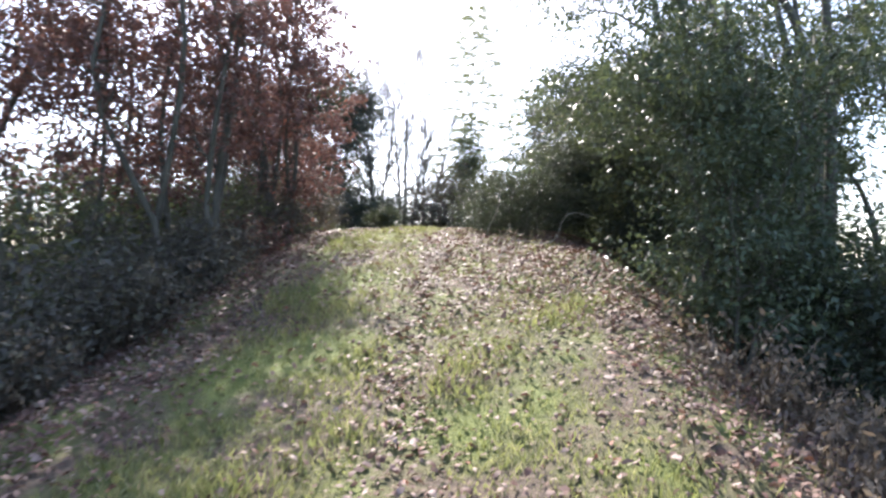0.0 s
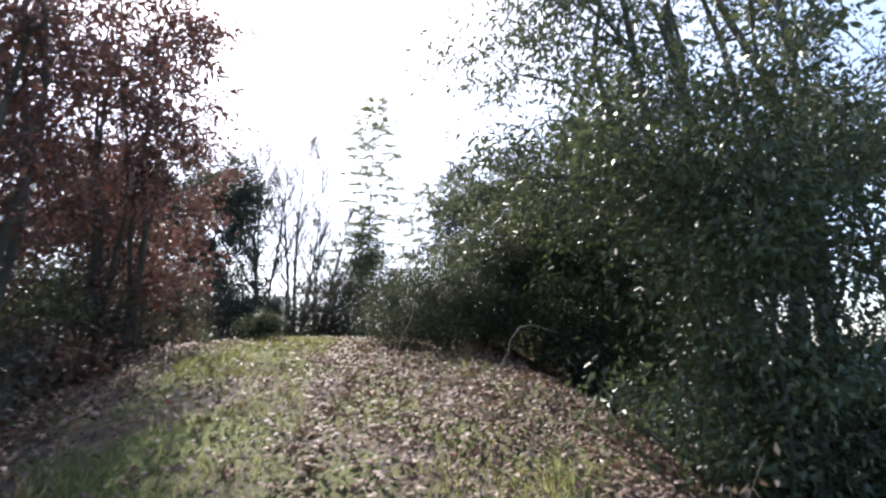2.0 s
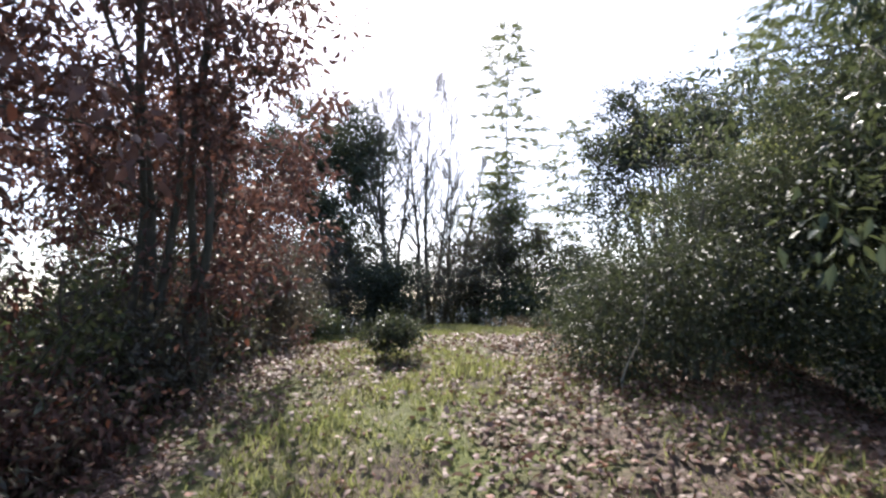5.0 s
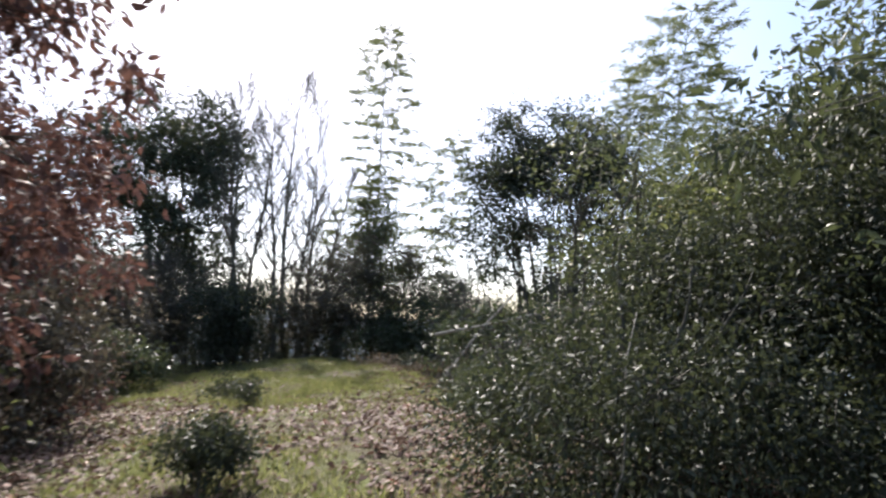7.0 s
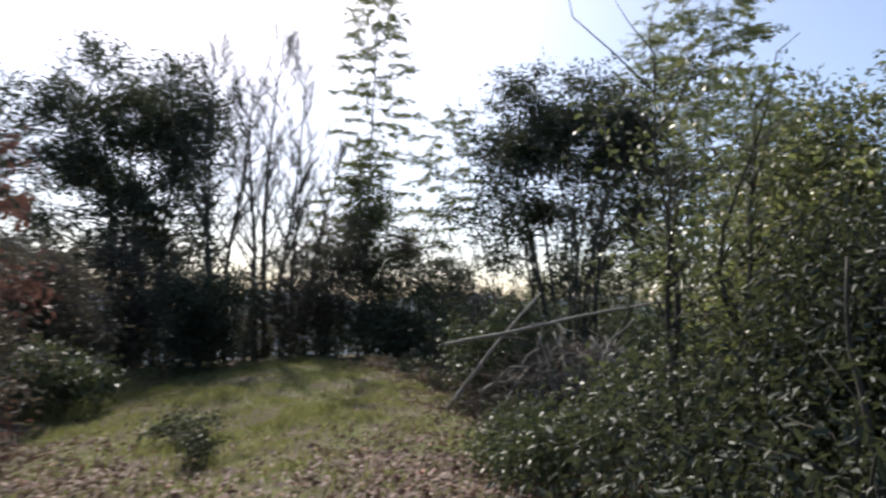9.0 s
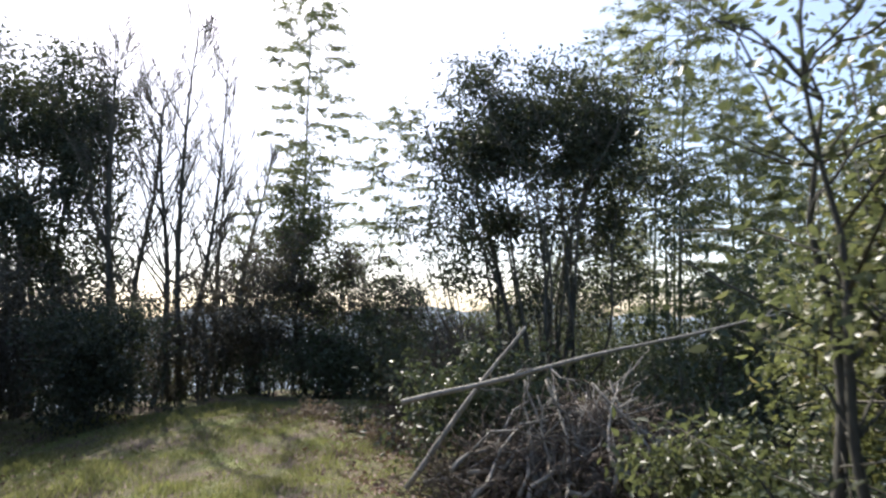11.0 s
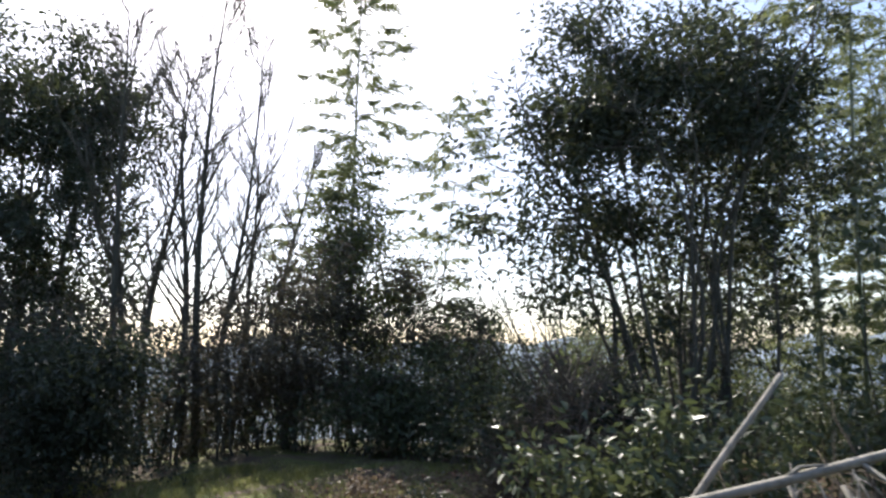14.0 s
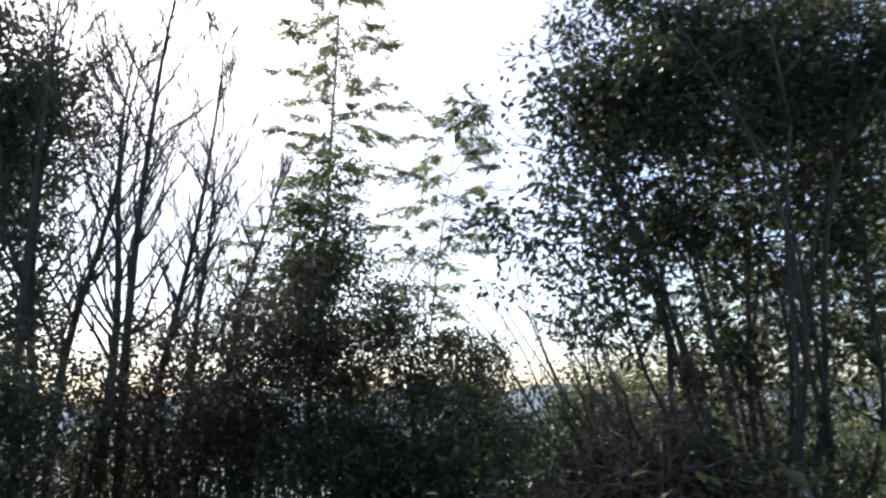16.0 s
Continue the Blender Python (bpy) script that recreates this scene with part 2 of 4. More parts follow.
def ridge(x, y):
    """The height of the ground."""
    x, y = np.asarray(x, float), np.asarray(y, float)
    z = np.where(y < 95, np.interp(y, FINE_Y, FINE_Z), np.interp(y, PROFILE_Y, PROFILE_Z))
    lo, hi = side_edges(y)
    out = np.maximum(np.maximum(lo - x, x - hi), 0)
    fall = 0.55 * (np.sqrt(out * out + 0.5) - 0.707)
    fall = np.where(fall > 12, 12 + (fall - 12) * 0.12, fall)
    z = z - np.minimum(fall, 70) - 0.022 * np.clip(x, -3, 3) ** 2
    z = z + 0.05 * np.sin(x * 1.7 + y * 0.6) * np.sin(y * 1.1 - x * 0.4) + 0.025 * np.sin(x * 4.1 + 1.3) * np.sin(y * 3.3 + x)
    return z - 0.03 * np.exp(-((x - path_x(y)) / 0.22) ** 2)


def path_x(y):
    return np.interp(y, [0, 4, 6, 8, 10, 11.5, 13, 16, 20], [0.0, -0.2, -0.4, -0.37, -0.12, 0.08, 0.24, 0.28, 0.4])


def gz(x, y):
    return float(ridge(x, y))


def spread(a, b, step, far, grow=1.35):
    mid = np.arange(a, b + 1e-6, step)
    out, d, s = [], 0.0, step
    while d < far:
        s *= grow
        d += s
        out.append(d)
    out = np.array(out)
    return np.concatenate([(a - out)[::-1], mid, b + out])


gx_, gy_ = spread(-9, 10, 0.16, 3000), spread(-3, 30, 0.16, 3000)
GX, GY = np.meshgrid(gx_, gy_)
GV = np.stack([GX, GY, ridge(GX, GY)], -1).reshape(-1, 3)
near = (np.abs(GV[:, 0]) < 9) & (GV[:, 1] > -3) & (GV[:, 1] < 30)
GV[near, 2] += RNG.normal(0, 0.008, near.sum())
nx_, ny_ = len(gx_), len(gy_)
qi = (np.arange(ny_ - 1)[:, None] * nx_ + np.arange(nx_ - 1)[None]).ravel()
GF = np.concatenate([np.stack([qi, qi + 1, qi + nx_ + 1], 1), np.stack([qi, qi + nx_ + 1, qi + nx_], 1)])
ground = new("ground", mesh_from("ground", GV, GF, M_SOIL, True))
ground.data.materials.append(M_FAR_HAZE)      # the wooded valley far below the ridge, distance haze painted into its colour
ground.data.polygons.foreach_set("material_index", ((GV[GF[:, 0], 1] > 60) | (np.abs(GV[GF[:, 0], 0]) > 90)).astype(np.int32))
tagged(ground, "leaf-strewn grassy soil of a ridge path", "ground", kind="structure")


def far_hills(x0, x1, y, base, high, seed):
    xs = np.linspace(x0, x1, 160)
    hs = np.array([noise.fractal(Vector((x * 0.0016 + seed, seed, 0)), 1.0, 2.1, 5) for x in xs])
    hs = high * (0.65 + 0.5 * hs)
    rows = []
    for k, (back, up) in enumerate(((-500, -0.7), (-230, 0.45), (0, 1.0), (400, 0.4))):
        rows.append(np.stack([xs, np.full_like(xs, y + back), base + hs * up], 1))
    v = np.concatenate(rows)
    n = len(xs)
    q = (np.arange(3)[:, None] * n + np.arange(n - 1)[None]).ravel()
    f = np.concatenate([np.stack([q, q + 1, q + n + 1], 1), np.stack([q, q + n + 1, q + n], 1)])
    ob = new("backdrop_hills", mesh_from("backdrop_hills", v, f, M_FAR_HAZE, True))
    return tagged(ob, "wooded hills far across the valley, blue haze painted into their colour", "hills", kind="structure")


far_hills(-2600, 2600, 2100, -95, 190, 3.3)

# ---- plants ----


def clear_of_path(v, gap=0.5):
    """Which points keep clear of the walked line."""
    gap = np.where((v[:, 1] > 9.3) & (v[:, 1] < 11) & (v[:, 0] > 0) & (v[:, 2] < ridge(v[:, 0], v[:, 1]) + 1.0), 0.14, gap)
    return (np.abs(v[:, 0] - path_x(v[:, 1])) > gap) | (v[:, 1] > 17.2) | (v[:, 1] < -2) | (v[:, 2] > ridge(v[:, 0], v[:, 1]) + 2.4)


def crown_points(lumps, count, shell=0.55):
    """Twig ends inside the lumps (x, y, z, rx, ry, rz) of a crown."""
    vol = np.array([l[3] * l[4] * l[5] for l in lumps])
    num = np.maximum(1, (count * vol / vol.sum()).astype(int))
    out = []
    for (x, y, z, rx, ry, rz), n in zip(lumps, num):
        u = unit(RNG.normal(size=(n, 3)))
        r = shell + (1 - shell) * RNG.random((n, 1)) ** 0.6
        r = np.where(RNG.random((n, 1)) < 0.25, RNG.random((n, 1)) ** 0.5 * 0.8, r)
        r = r * RNG.normal(1.0, 0.08, (n, 1))
        out.append(np.array([x, y, z]) + u * r * np.array([rx, ry, rz]))
    return np.concatenate(out)


def tree(name, x, y, lumps, label, category="tree", group="", stems=3, girth=0.07, bark=M_BARK, leaf=M_EVER,
         clusters=160, per=120, size=0.075, slim=0.45, puff=0.14, droop=0.25, lean=0.25, spread_base=0.18, bare=0, sprays=0, loose=0.34, gap=0.5, full=False):
    """A tree or shrub: stems from the ground, limbs into the crown, twigs with tufts of leaves. Lumps are relative to the base."""
    reseed(x, y)
    zb = gz(x, y)
    here = np.array([x, y, zb])
    ob = thing(name, x, y, zb, label, category, group)
    top = max(l[2] + l[5] for l in lumps)
    hubs = crown_points(lumps, sprays or max(5, clusters // 9), 0.5)
    hubs = hubs[clear_of_path(hubs + here, gap + 0.2)]
    mean = np.array([sum(l[0] for l in lumps) / len(lumps), sum(l[1] for l in lumps) / len(lumps), 0])
    nodes = []
    for k in range(stems):
        a = 2 * np.pi * k / stems + RNG.random()
        foot = np.array([np.cos(a), np.sin(a), 0]) * spread_base * RNG.uniform(0.3, 1)
        foot[2] = gz(x + foot[0], y + foot[1]) - zb - 0.08
        goal = mean * RNG.uniform(0.6, 1.0) + np.array([np.cos(a), np.sin(a), 0]) * lean * top * RNG.uniform(0.3, 1.0)
        goal[2] = top * RNG.uniform(0.7, 0.92)
        line = bent(foot, goal, 0.0, 0.03, 12)
        rad = girth * RNG.uniform(0.7, 1.1) * np.linspace(1, 0.16, 12) ** 0.9
        part("trunk", tube(line, rad, 8), bark, ob, smooth=True)
        for q in range(2, 12):
            nodes.append((*line[q], rad[q]))
    nodes = np.array(nodes)
    knots, twigs = [], []
    for h in hubs:
        cost = np.linalg.norm(nodes[:, :3] - h, axis=1) + 1.2 * np.maximum(nodes[:, 2] - h[2] + 0.25, 0)
        j = int(np.argmin(cost))
        line = bent(nodes[j, :3], h, 0.05 * cost[j], 0.05, 7)
        rad = np.linspace(min(nodes[j, 3] * 0.6, 0.035), 0.006, 7)
        part("limb", tube(line, rad, 5), bark, ob, smooth=True)
        knots += [(*line[q], rad[q]) for q in range(3, 7)]
    knots = np.array(knots)
    ends = hubs[RNG.integers(len(hubs), size=clusters)] + RNG.normal(0, loose, (clusters, 3)) * np.array([1, 1, 0.75])
    w = ends + here
    ends = ends[(w[:, 2] > ridge(w[:, 0], w[:, 1]) + 0.12) & clear_of_path(w, gap + 0.1)]
    for e in ends:
        j = int(np.argmin(np.linalg.norm(knots[:, :3] - e, axis=1)))
        twigs.append(tube(bent(knots[j, :3], e, 0.03, 0.08, 3), np.linspace(min(0.009, knots[j, 3]), 0.002, 3), 3))
    for _ in range(bare):
        a = nodes[RNG.integers(len(nodes)), :3]
        e = a + unit(RNG.normal(size=3) * np.array([1, 1, 0.5]) + np.array([0, 0, 0.9])) * RNG.uniform(0.3, 0.9)
        twigs.append(tube(bent(a, e, 0.03, 0.08, 4), np.linspace(0.008, 0.002, 4), 3))
    tagged(part("twig_mass", join(twigs), bark, ob), kind="stuff")
    n = len(ends) * per
    idx = np.repeat(np.arange(len(ends)), per)
    big = RNG.uniform(0.6, 1.4, len(ends))[idx][:, None]
    p = ends[idx] + RNG.normal(0, puff, (n, 3)) * big * np.array([1, 1, 0.7])
    w = p + here
    keep = (w[:, 2] > ridge(w[:, 0], w[:, 1]) + 0.04) & clear_of_path(w, gap)
    p, idx = p[keep], idx[keep]
    n = len(p)
    d = unit(unit(p - ends[idx] + RNG.normal(0, 0.05, (n, 3))) + RNG.normal(0, 0.6, (n, 3)) + np.array([0, 0, -droop]))
    nn = unit(RNG.normal(0, 1.1, (n, 3)) + np.array([0, 0, 0.9]))
    ln = size * RNG.uniform(0.65, 1.35, n)
    part("crown", leaves(p, d, nn, ln, ln * slim * RNG.uniform(0.8, 1.2, n), full=full), leaf, ob)
    return ob


def thicket(x0, x1, y0, y1, low, high, count, leaf, label, size=0.12, per=30, stem=True):
    """Far undergrowth that nobody could count: thin stems and tufts of leaves in one object."""
    reseed(x0, y0)
    pieces, ends = [], []
    for _ in range(count):
        x, y = RNG.uniform(x0, x1), RNG.uniform(y0, y1)
        z, h = gz(x, y), RNG.uniform(low, high)
        tip = np.array([x + RNG.normal(0, 0.12) * h, y + RNG.normal(0, 0.1) * h, z + h])
        line = bent((x, y, z - 0.1), tip, 0, 0.03, 5)
        if stem:
            pieces.append(tube(line, np.linspace(0.022, 0.005, 5), 3))
        for f in RNG.uniform(0.25, 1.0, 7):
            e = line[0] + (tip - line[0]) * f + RNG.normal(0, 0.3, 3) * np.array([1, 1, 0.5])
            ends.append(e)
            if stem:
                pieces.append(tube(bent(line[int(f * 4)], e, 0, 0.05, 2), [0.006, 0.002], 3))
    ends = np.repeat(np.array(ends), per, 0)
    p = ends + RNG.normal(0, 0.2, ends.shape)
    d = unit(RNG.normal(0, 1, p.shape) + np.array([0, 0, -0.3]))
    nn = unit(RNG.normal(0, 0.8, p.shape) + np.array([0, 0, 1.0]))
    ln = size * RNG.uniform(0.6, 1.4, len(p))
    if stem:
        tagged(new("undergrowth_stems", mesh_from("undergrowth_stems", *join(pieces), M_BARK)), "thin bare stems of the undergrowth", "stems", kind="stuff")
    ob = new("undergrowth", mesh_from("undergrowth", *leaves(p, d, nn, ln, ln * 0.45), leaf))
    return tagged(ob, label, "undergrowth", kind="stuff")


def bare_tree(name, x, y, h, label, stems=3, girth=0.085, lean=0.12, tilt=(0, 0), group="", twigs=14):
    """A leafless tree: upright stems that fork into thin rising boughs and twigs."""
    reseed(x, y)
    zb = gz(x, y)
    ob = thing(name, x, y, zb, label, "tree", group)
    fine = []
    for k in range(stems):
        a = 2 * np.pi * k / stems + RNG.random()
        foot = np.array([np.cos(a) * 0.15, np.sin(a) * 0.15, -0.1])
        hh = h * RNG.uniform(0.82, 1.0)
        goal = np.array([np.cos(a) * lean * hh + tilt[0], np.sin(a) * lean * hh + tilt[1], hh])
        line = bent(foot, goal, 0.0, 0.012, 14)
        rad = girth * RNG.uniform(0.75, 1.05) * np.linspace(1, 0.1, 14)
        part("trunk", tube(line, rad, 7), M_BARK, ob, smooth=True)
        for q in range(4, 13):
            for _ in range(3):
                b = RNG.random() * 2 * np.pi
                ln = RNG.uniform(0.9, 2.6) * (1.3 - q / 14) * h / 8
                e = line[q] + unit(np.array([np.cos(b), np.sin(b), RNG.uniform(1.1, 2.6)])) * ln
                bough = bent(line[q], e, -0.05 * ln, 0.04, 7)
                part("bough", tube(bough, np.linspace(rad[q] * 0.5, 0.006, 7), 5), M_BARK, ob)
                for _ in range(twigs):
                    j = RNG.integers(2, 7)
                    t = unit(e - line[q]) + RNG.normal(0, 0.4, 3) + np.array([0, 0, 0.35])
                    tip = bough[j] + unit(t) * RNG.uniform(0.25, 0.8)
                    fine.append(tube(bent(bough[j], tip, 0.0, 0.06, 4), [0.007, 0.006, 0.004, 0.003], 3))
    tagged(part("twig_mass", join(fine), M_BARK, ob), kind="stuff")
    return ob


def bamboo(x, y, h, label, tilt=(0.0, 0.0), girth=0.042, start=0.3, reach=0.9, per=26, group="bamboo on the hilltop", leaf=M_BAMBOO, size=0.11):
    """A bamboo: a ringed culm that nods at its top, whorls of thin side shoots, narrow leaves."""
    reseed(x, y)
    zb = gz(x, y)
    ob = thing("bamboo", x, y, zb, label, "bamboo", group)
    n = int(h / 0.4)
    s = np.linspace(0, 1, n)
    line = np.stack([tilt[0] * s ** 1.5, tilt[1] * s ** 1.5, h * s - 0.06 * h * s ** 6], 1)
    line[0, 2] -= 0.05
    rad = girth * (1 - 0.75 * s)
    pts, rr = [], []
    for k in range(n):
        for dz, g in ((-0.012, 1.0), (0.0, 1.28), (0.012, 1.0)):
            pts.append(line[k] + np.array([0, 0, dz]))
            rr.append(rad[k] * g)
    part("culm", tube(np.array(pts), np.array(rr), 7), M_CULM, ob, smooth=True)
    shoots, lp, ld = [], [], []
    for k in range(int(n * start), n):
        f = (s[k] - start) / (1 - start)
        long = reach * min(1.0, 0.6 + 1.6 * f) * min(1.0, 0.22 + 2.2 * (1 - f))
        turn = RNG.random() * 2 * np.pi
        for q in range(4):
            b = turn + q * 1.57 + RNG.normal(0, 0.3)
            ln = long * RNG.uniform(0.55, 1.12)
            e = line[k] + np.array([np.cos(b), np.sin(b), RNG.uniform(0.05, 0.4)]) * ln
            sh = bent(line[k], e, 0.1 * ln, 0.03, 6)
            shoots.append(tube(sh, np.linspace(0.011, 0.005, 6), 3))
            for g in range(3 + int(9 * ln)):
                # side twigs, level or hanging, with a fan of narrow leaves at the end of each
                root = sh[RNG.integers(2, 6)]
                way = unit(unit(e - line[k]) * np.array([1, 1, 0.3]) + RNG.normal(0, 0.55, 3) * np.array([1, 1, 0.3]) + np.array([0, 0, -0.12]))
                tip = root + way * RNG.uniform(0.15, 0.45)
                shoots.append(tube(np.stack([root, tip]), [0.003, 0.002], 3))
                m = int(per * 0.55 * RNG.uniform(0.6, 1.4))
                lp.append(root + (tip - root) * RNG.uniform(0.1, 1.05, (m, 1)) + RNG.normal(0, 0.02, (m, 3)))
                ld.append(way + RNG.normal(0, 0.55, (m, 3)) * np.array([1, 1, 0.6]) + np.array([0, 0, -0.3]))
    tagged(part("shoot_mass", join(shoots), M_CULM, ob), kind="stuff")
    p, d = np.concatenate(lp), unit(np.concatenate(ld))
    ln = size * RNG.uniform(0.7, 1.3, len(p))
    nn = unit(RNG.normal(0, 0.8, (len(p), 3)) + np.array([0, 0, 0.7]))
    part("foliage", leaves(p, d, nn, ln, ln * 0.22, 0.1), leaf, ob)
    return ob

# ---- the thicket on the downhill side, withered oaks ----
OAK = "young oak with withered russet leaves beside the path"
tree("oak_tree", -3.1, 7.3, [(0.3, 0.2, 3.7, 1.3, 1.6, 1.7), (-1.0, 0.3, 3.2, 1.6, 1.6, 2.2), (-0.3, 0.0, 5.6, 1.4, 1.6, 1.6), (0.1, -0.2, 1.9, 1.0, 1.3, 1.1)],
     OAK, group="withered oaks", stems=7, girth=0.048, lean=0.16, spread_base=0.95, leaf=M_BROWN, clusters=520, per=34, size=0.085, slim=0.4, droop=0.8, bare=120, sprays=50, puff=0.11, full=True)
tree("oak_tree", -2.9, 10.6, [(0.7, 0.0, 3.0, 1.0, 1.4, 1.2), (-0.7, 0.2, 3.2, 1.4, 1.5, 1.8), (0.45, 0.0, 4.7, 1.2, 1.4, 1.2), (0.2, 0.0, 1.6, 0.9, 1.2, 0.9)],
     OAK, group="withered oaks", stems=7, girth=0.05, lean=0.1, spread_base=0.5, leaf=M_BROWN, clusters=560, per=38, size=0.08, slim=0.4, droop=0.8, bare=140, sprays=44, puff=0.11, full=True)
tree("oak_tree", -3.5, 13.7, [(0.1, 0.0, 2.3, 0.9, 1.2, 0.8), (-1.2, 0.2, 2.8, 1.5, 1.5, 1.4), (-0.6, 0.0, 3.1, 1.0, 1.3, 0.7)],
     OAK, group="withered oaks", stems=6, girth=0.045, lean=0.1, spread_base=0.5, leaf=M_BROWN, clusters=420, per=50, size=0.08, slim=0.42, droop=0.8, bare=90, sprays=36, puff=0.11)
tree("oak_tree", -5.2, 9.6, [(0.0, 0.0, 3.2, 1.7, 1.7, 2.2), (0.2, 0, 5.2, 1.4, 1.4, 1.5)],
     OAK, group="withered oaks", stems=4, girth=0.05, lean=0.13, spread_base=0.5, leaf=M_BROWN, clusters=300, per=45, size=0.095, slim=0.42, droop=0.8, bare=40, sprays=24)
for (bx, by, r, h) in ((-3.1, 4.3, 0.5, 0.7), (-2.8, 5.6, 0.45, 0.8), (-2.65, 6.7, 0.45, 0.9), (-2.75, 7.9, 0.38, 0.8), (-2.8, 9.0, 0.36, 0.7), (-2.8, 10.1, 0.36, 0.8), (-2.8, 11.3, 0.42, 0.9), (-2.85, 12.5, 0.5, 1.2), (-3.2, 14.4, 0.55, 1.0), (-3.0, 13.4, 0.5, 1.4), (-3.5, 15.2, 0.6, 1.5)):
    tree("understorey_shrub", bx, by, [(0, 0, h * 0.5, r, r + 0.1, h * 0.5)], "dull brown-green shrub under the withered oaks", "shrub", "shrubs under the oaks",
         stems=6, girth=0.012, leaf=M_PURPLE if int(by * 10) % 3 else M_BROWN, clusters=int(130 * r * h) + 40, per=42, size=0.06, puff=0.12, sprays=12, loose=0.16, bare=14)
tree("evergreen_tree", -6.6, 7.0, [(0, 0, 4.2, 1.9, 2.0, 2.4), (0.4, 0, 6.6, 1.6, 1.6, 1.6), (0.6, -0.5, 2.0, 1.8, 1.8, 1.5)],
     "dark evergreen tree behind the withered oaks", stems=4, girth=0.08, leaf=M_EVER, clusters=380, per=48, size=0.1)
for (bx, by, r, h) in ((-4.2, 5.2, 0.9, 1.0), (-3.9, 6.9, 0.9, 1.4), (-4.6, 8.6, 1.2, 2.0), (-3.7, 11.8, 1.0, 1.6), (-3.7, 9.4, 0.8, 1.4), (-4.3, 15.2, 1.1, 1.8), (-5.4, 17.6, 1.3, 2.4), (-4.5, 19.6, 1.1, 2.2), (-5.6, 21.5, 1.3, 2.8), (-4.2, 23.6, 1.1, 2.8), (-6.6, 23.6, 1.3, 3.2)):
    tree("evergreen_shrub", bx, by, [(0, 0, h * 0.5, r, r, h * 0.5)], "dark leafy evergreen shrub under the oaks", "shrub", "shrubs under the oaks",
         stems=5, girth=0.02, leaf=M_OLIVE if by < 14 else M_PURPLE, clusters=int(85 * r * h), per=64, size=0.075, sprays=14, loose=0.3)
tree("evergreen_shrub", -1.0, 10.75, [(0, 0, 0.2, 0.27, 0.24, 0.2)], "low dark evergreen shrub on the path's edge", "shrub", "shrubs under the oaks",
     stems=4, girth=0.008, leaf=M_DARK, clusters=80, per=60, size=0.034, puff=0.05, loose=0.06)
for bx, by, r in ((-1.0, 14.2, 0.24), (1.4, 19.4, 0.22)):
    tree("evergreen_shrub", bx, by, [(0, 0, r * 0.75, r, r * 0.9, r * 0.4)], "tiny dark tuft of leaves in the grass", "shrub", "shrubs under the oaks",
         stems=4, girth=0.006, leaf=M_DARK, clusters=22, per=36, size=0.045, puff=0.05, loose=0.05)
tree("evergreen_shrub", -1.4, 15.5, [(0, 0, 0.14, 0.28, 0.24, 0.15)], "tiny dark shrub among fallen leaves", "shrub", "shrubs under the oaks",
     stems=4, girth=0.006, leaf=M_DARK, clusters=30, per=40, size=0.045, puff=0.06, loose=0.08)
tree("evergreen_shrub", -3.5, 17.8, [(0, 0, 0.45, 0.7, 0.6, 0.45)], "low glossy evergreen shrub at the meadow's edge", "shrub", "shrubs under the oaks",
     stems=4, girth=0.01, leaf=M_EVER, clusters=60, per=55, size=0.07, puff=0.1, loose=0.15)

# ---- the uphill side, evergreen trees and shrubs ----
tree("oak_tree", 4.5, 7.8, [(-1.2, 0.2, 4.4, 1.8, 2.0, 2.0), (1.5, 1.0, 5.0, 1.6, 1.2, 1.5), (0.2, 0.6, 7.2, 2.2, 1.8, 1.6), (-1.4, 0.8, 2.4, 1.2, 1.4, 1.2), (-2.0, 0.4, 5.2, 1.0, 1.3, 1.6), (-2.6, 0.1, 5.9, 0.9, 1.1, 1.3), (-1.9, 0.2, 3.5, 0.95, 1.2, 1.1)],
     "tall evergreen oak with dark stems above the path", stems=9, girth=0.1, leaf=M_EVER, clusters=560, per=60, size=0.085, slim=0.36, droop=0.7, bare=200, sprays=64, lean=0.2, spread_base=0.5)
tree("oak_tree", 7.6, 9.6, [(0, 0, 4.0, 2.0, 2.0, 2.4), (0, 0, 6.6, 2.0, 2.0, 1.6), (-0.3, 0, 1.6, 1.6, 1.5, 1.4)],
     "tall evergreen oak with dark stems above the path", stems=6, girth=0.08, leaf=M_EVER, clusters=300, per=48, size=0.11, slim=0.4, droop=0.4, bare=60, sprays=34)
SHRUB = "leafy evergreen shrub at the path's edge"
tree("evergreen_shrub", 2.7, 5.9, [(0, 0, 1.6, 0.8, 0.9, 1.1), (0.5, 0.3, 0.7, 1.0, 0.9, 0.7), (0.1, 0.2, 2.8, 0.8, 0.8, 0.9)],
     SHRUB, "shrub", "shrubs beside the path", stems=5, girth=0.025, leaf=M_EVER, clusters=330, per=70, size=0.064, sprays=26)
tree("evergreen_shrub", 4.3, 3.9, [(0, 0, 0.8, 1.1, 0.9, 0.8)], SHRUB, "shrub", "shrubs beside the path",
     stems=4, girth=0.02, leaf=M_DARK, clusters=140, per=80, size=0.058)
tree("evergreen_shrub", 5.9, 5.4, [(0, 0, 1.4, 1.4, 1.2, 1.4), (0.3, 0.3, 2.0, 0.9, 0.8, 0.6)], SHRUB, "shrub", "shrubs beside the path",
     stems=4, girth=0.02, leaf=M_DARK, clusters=220, per=80, size=0.058)
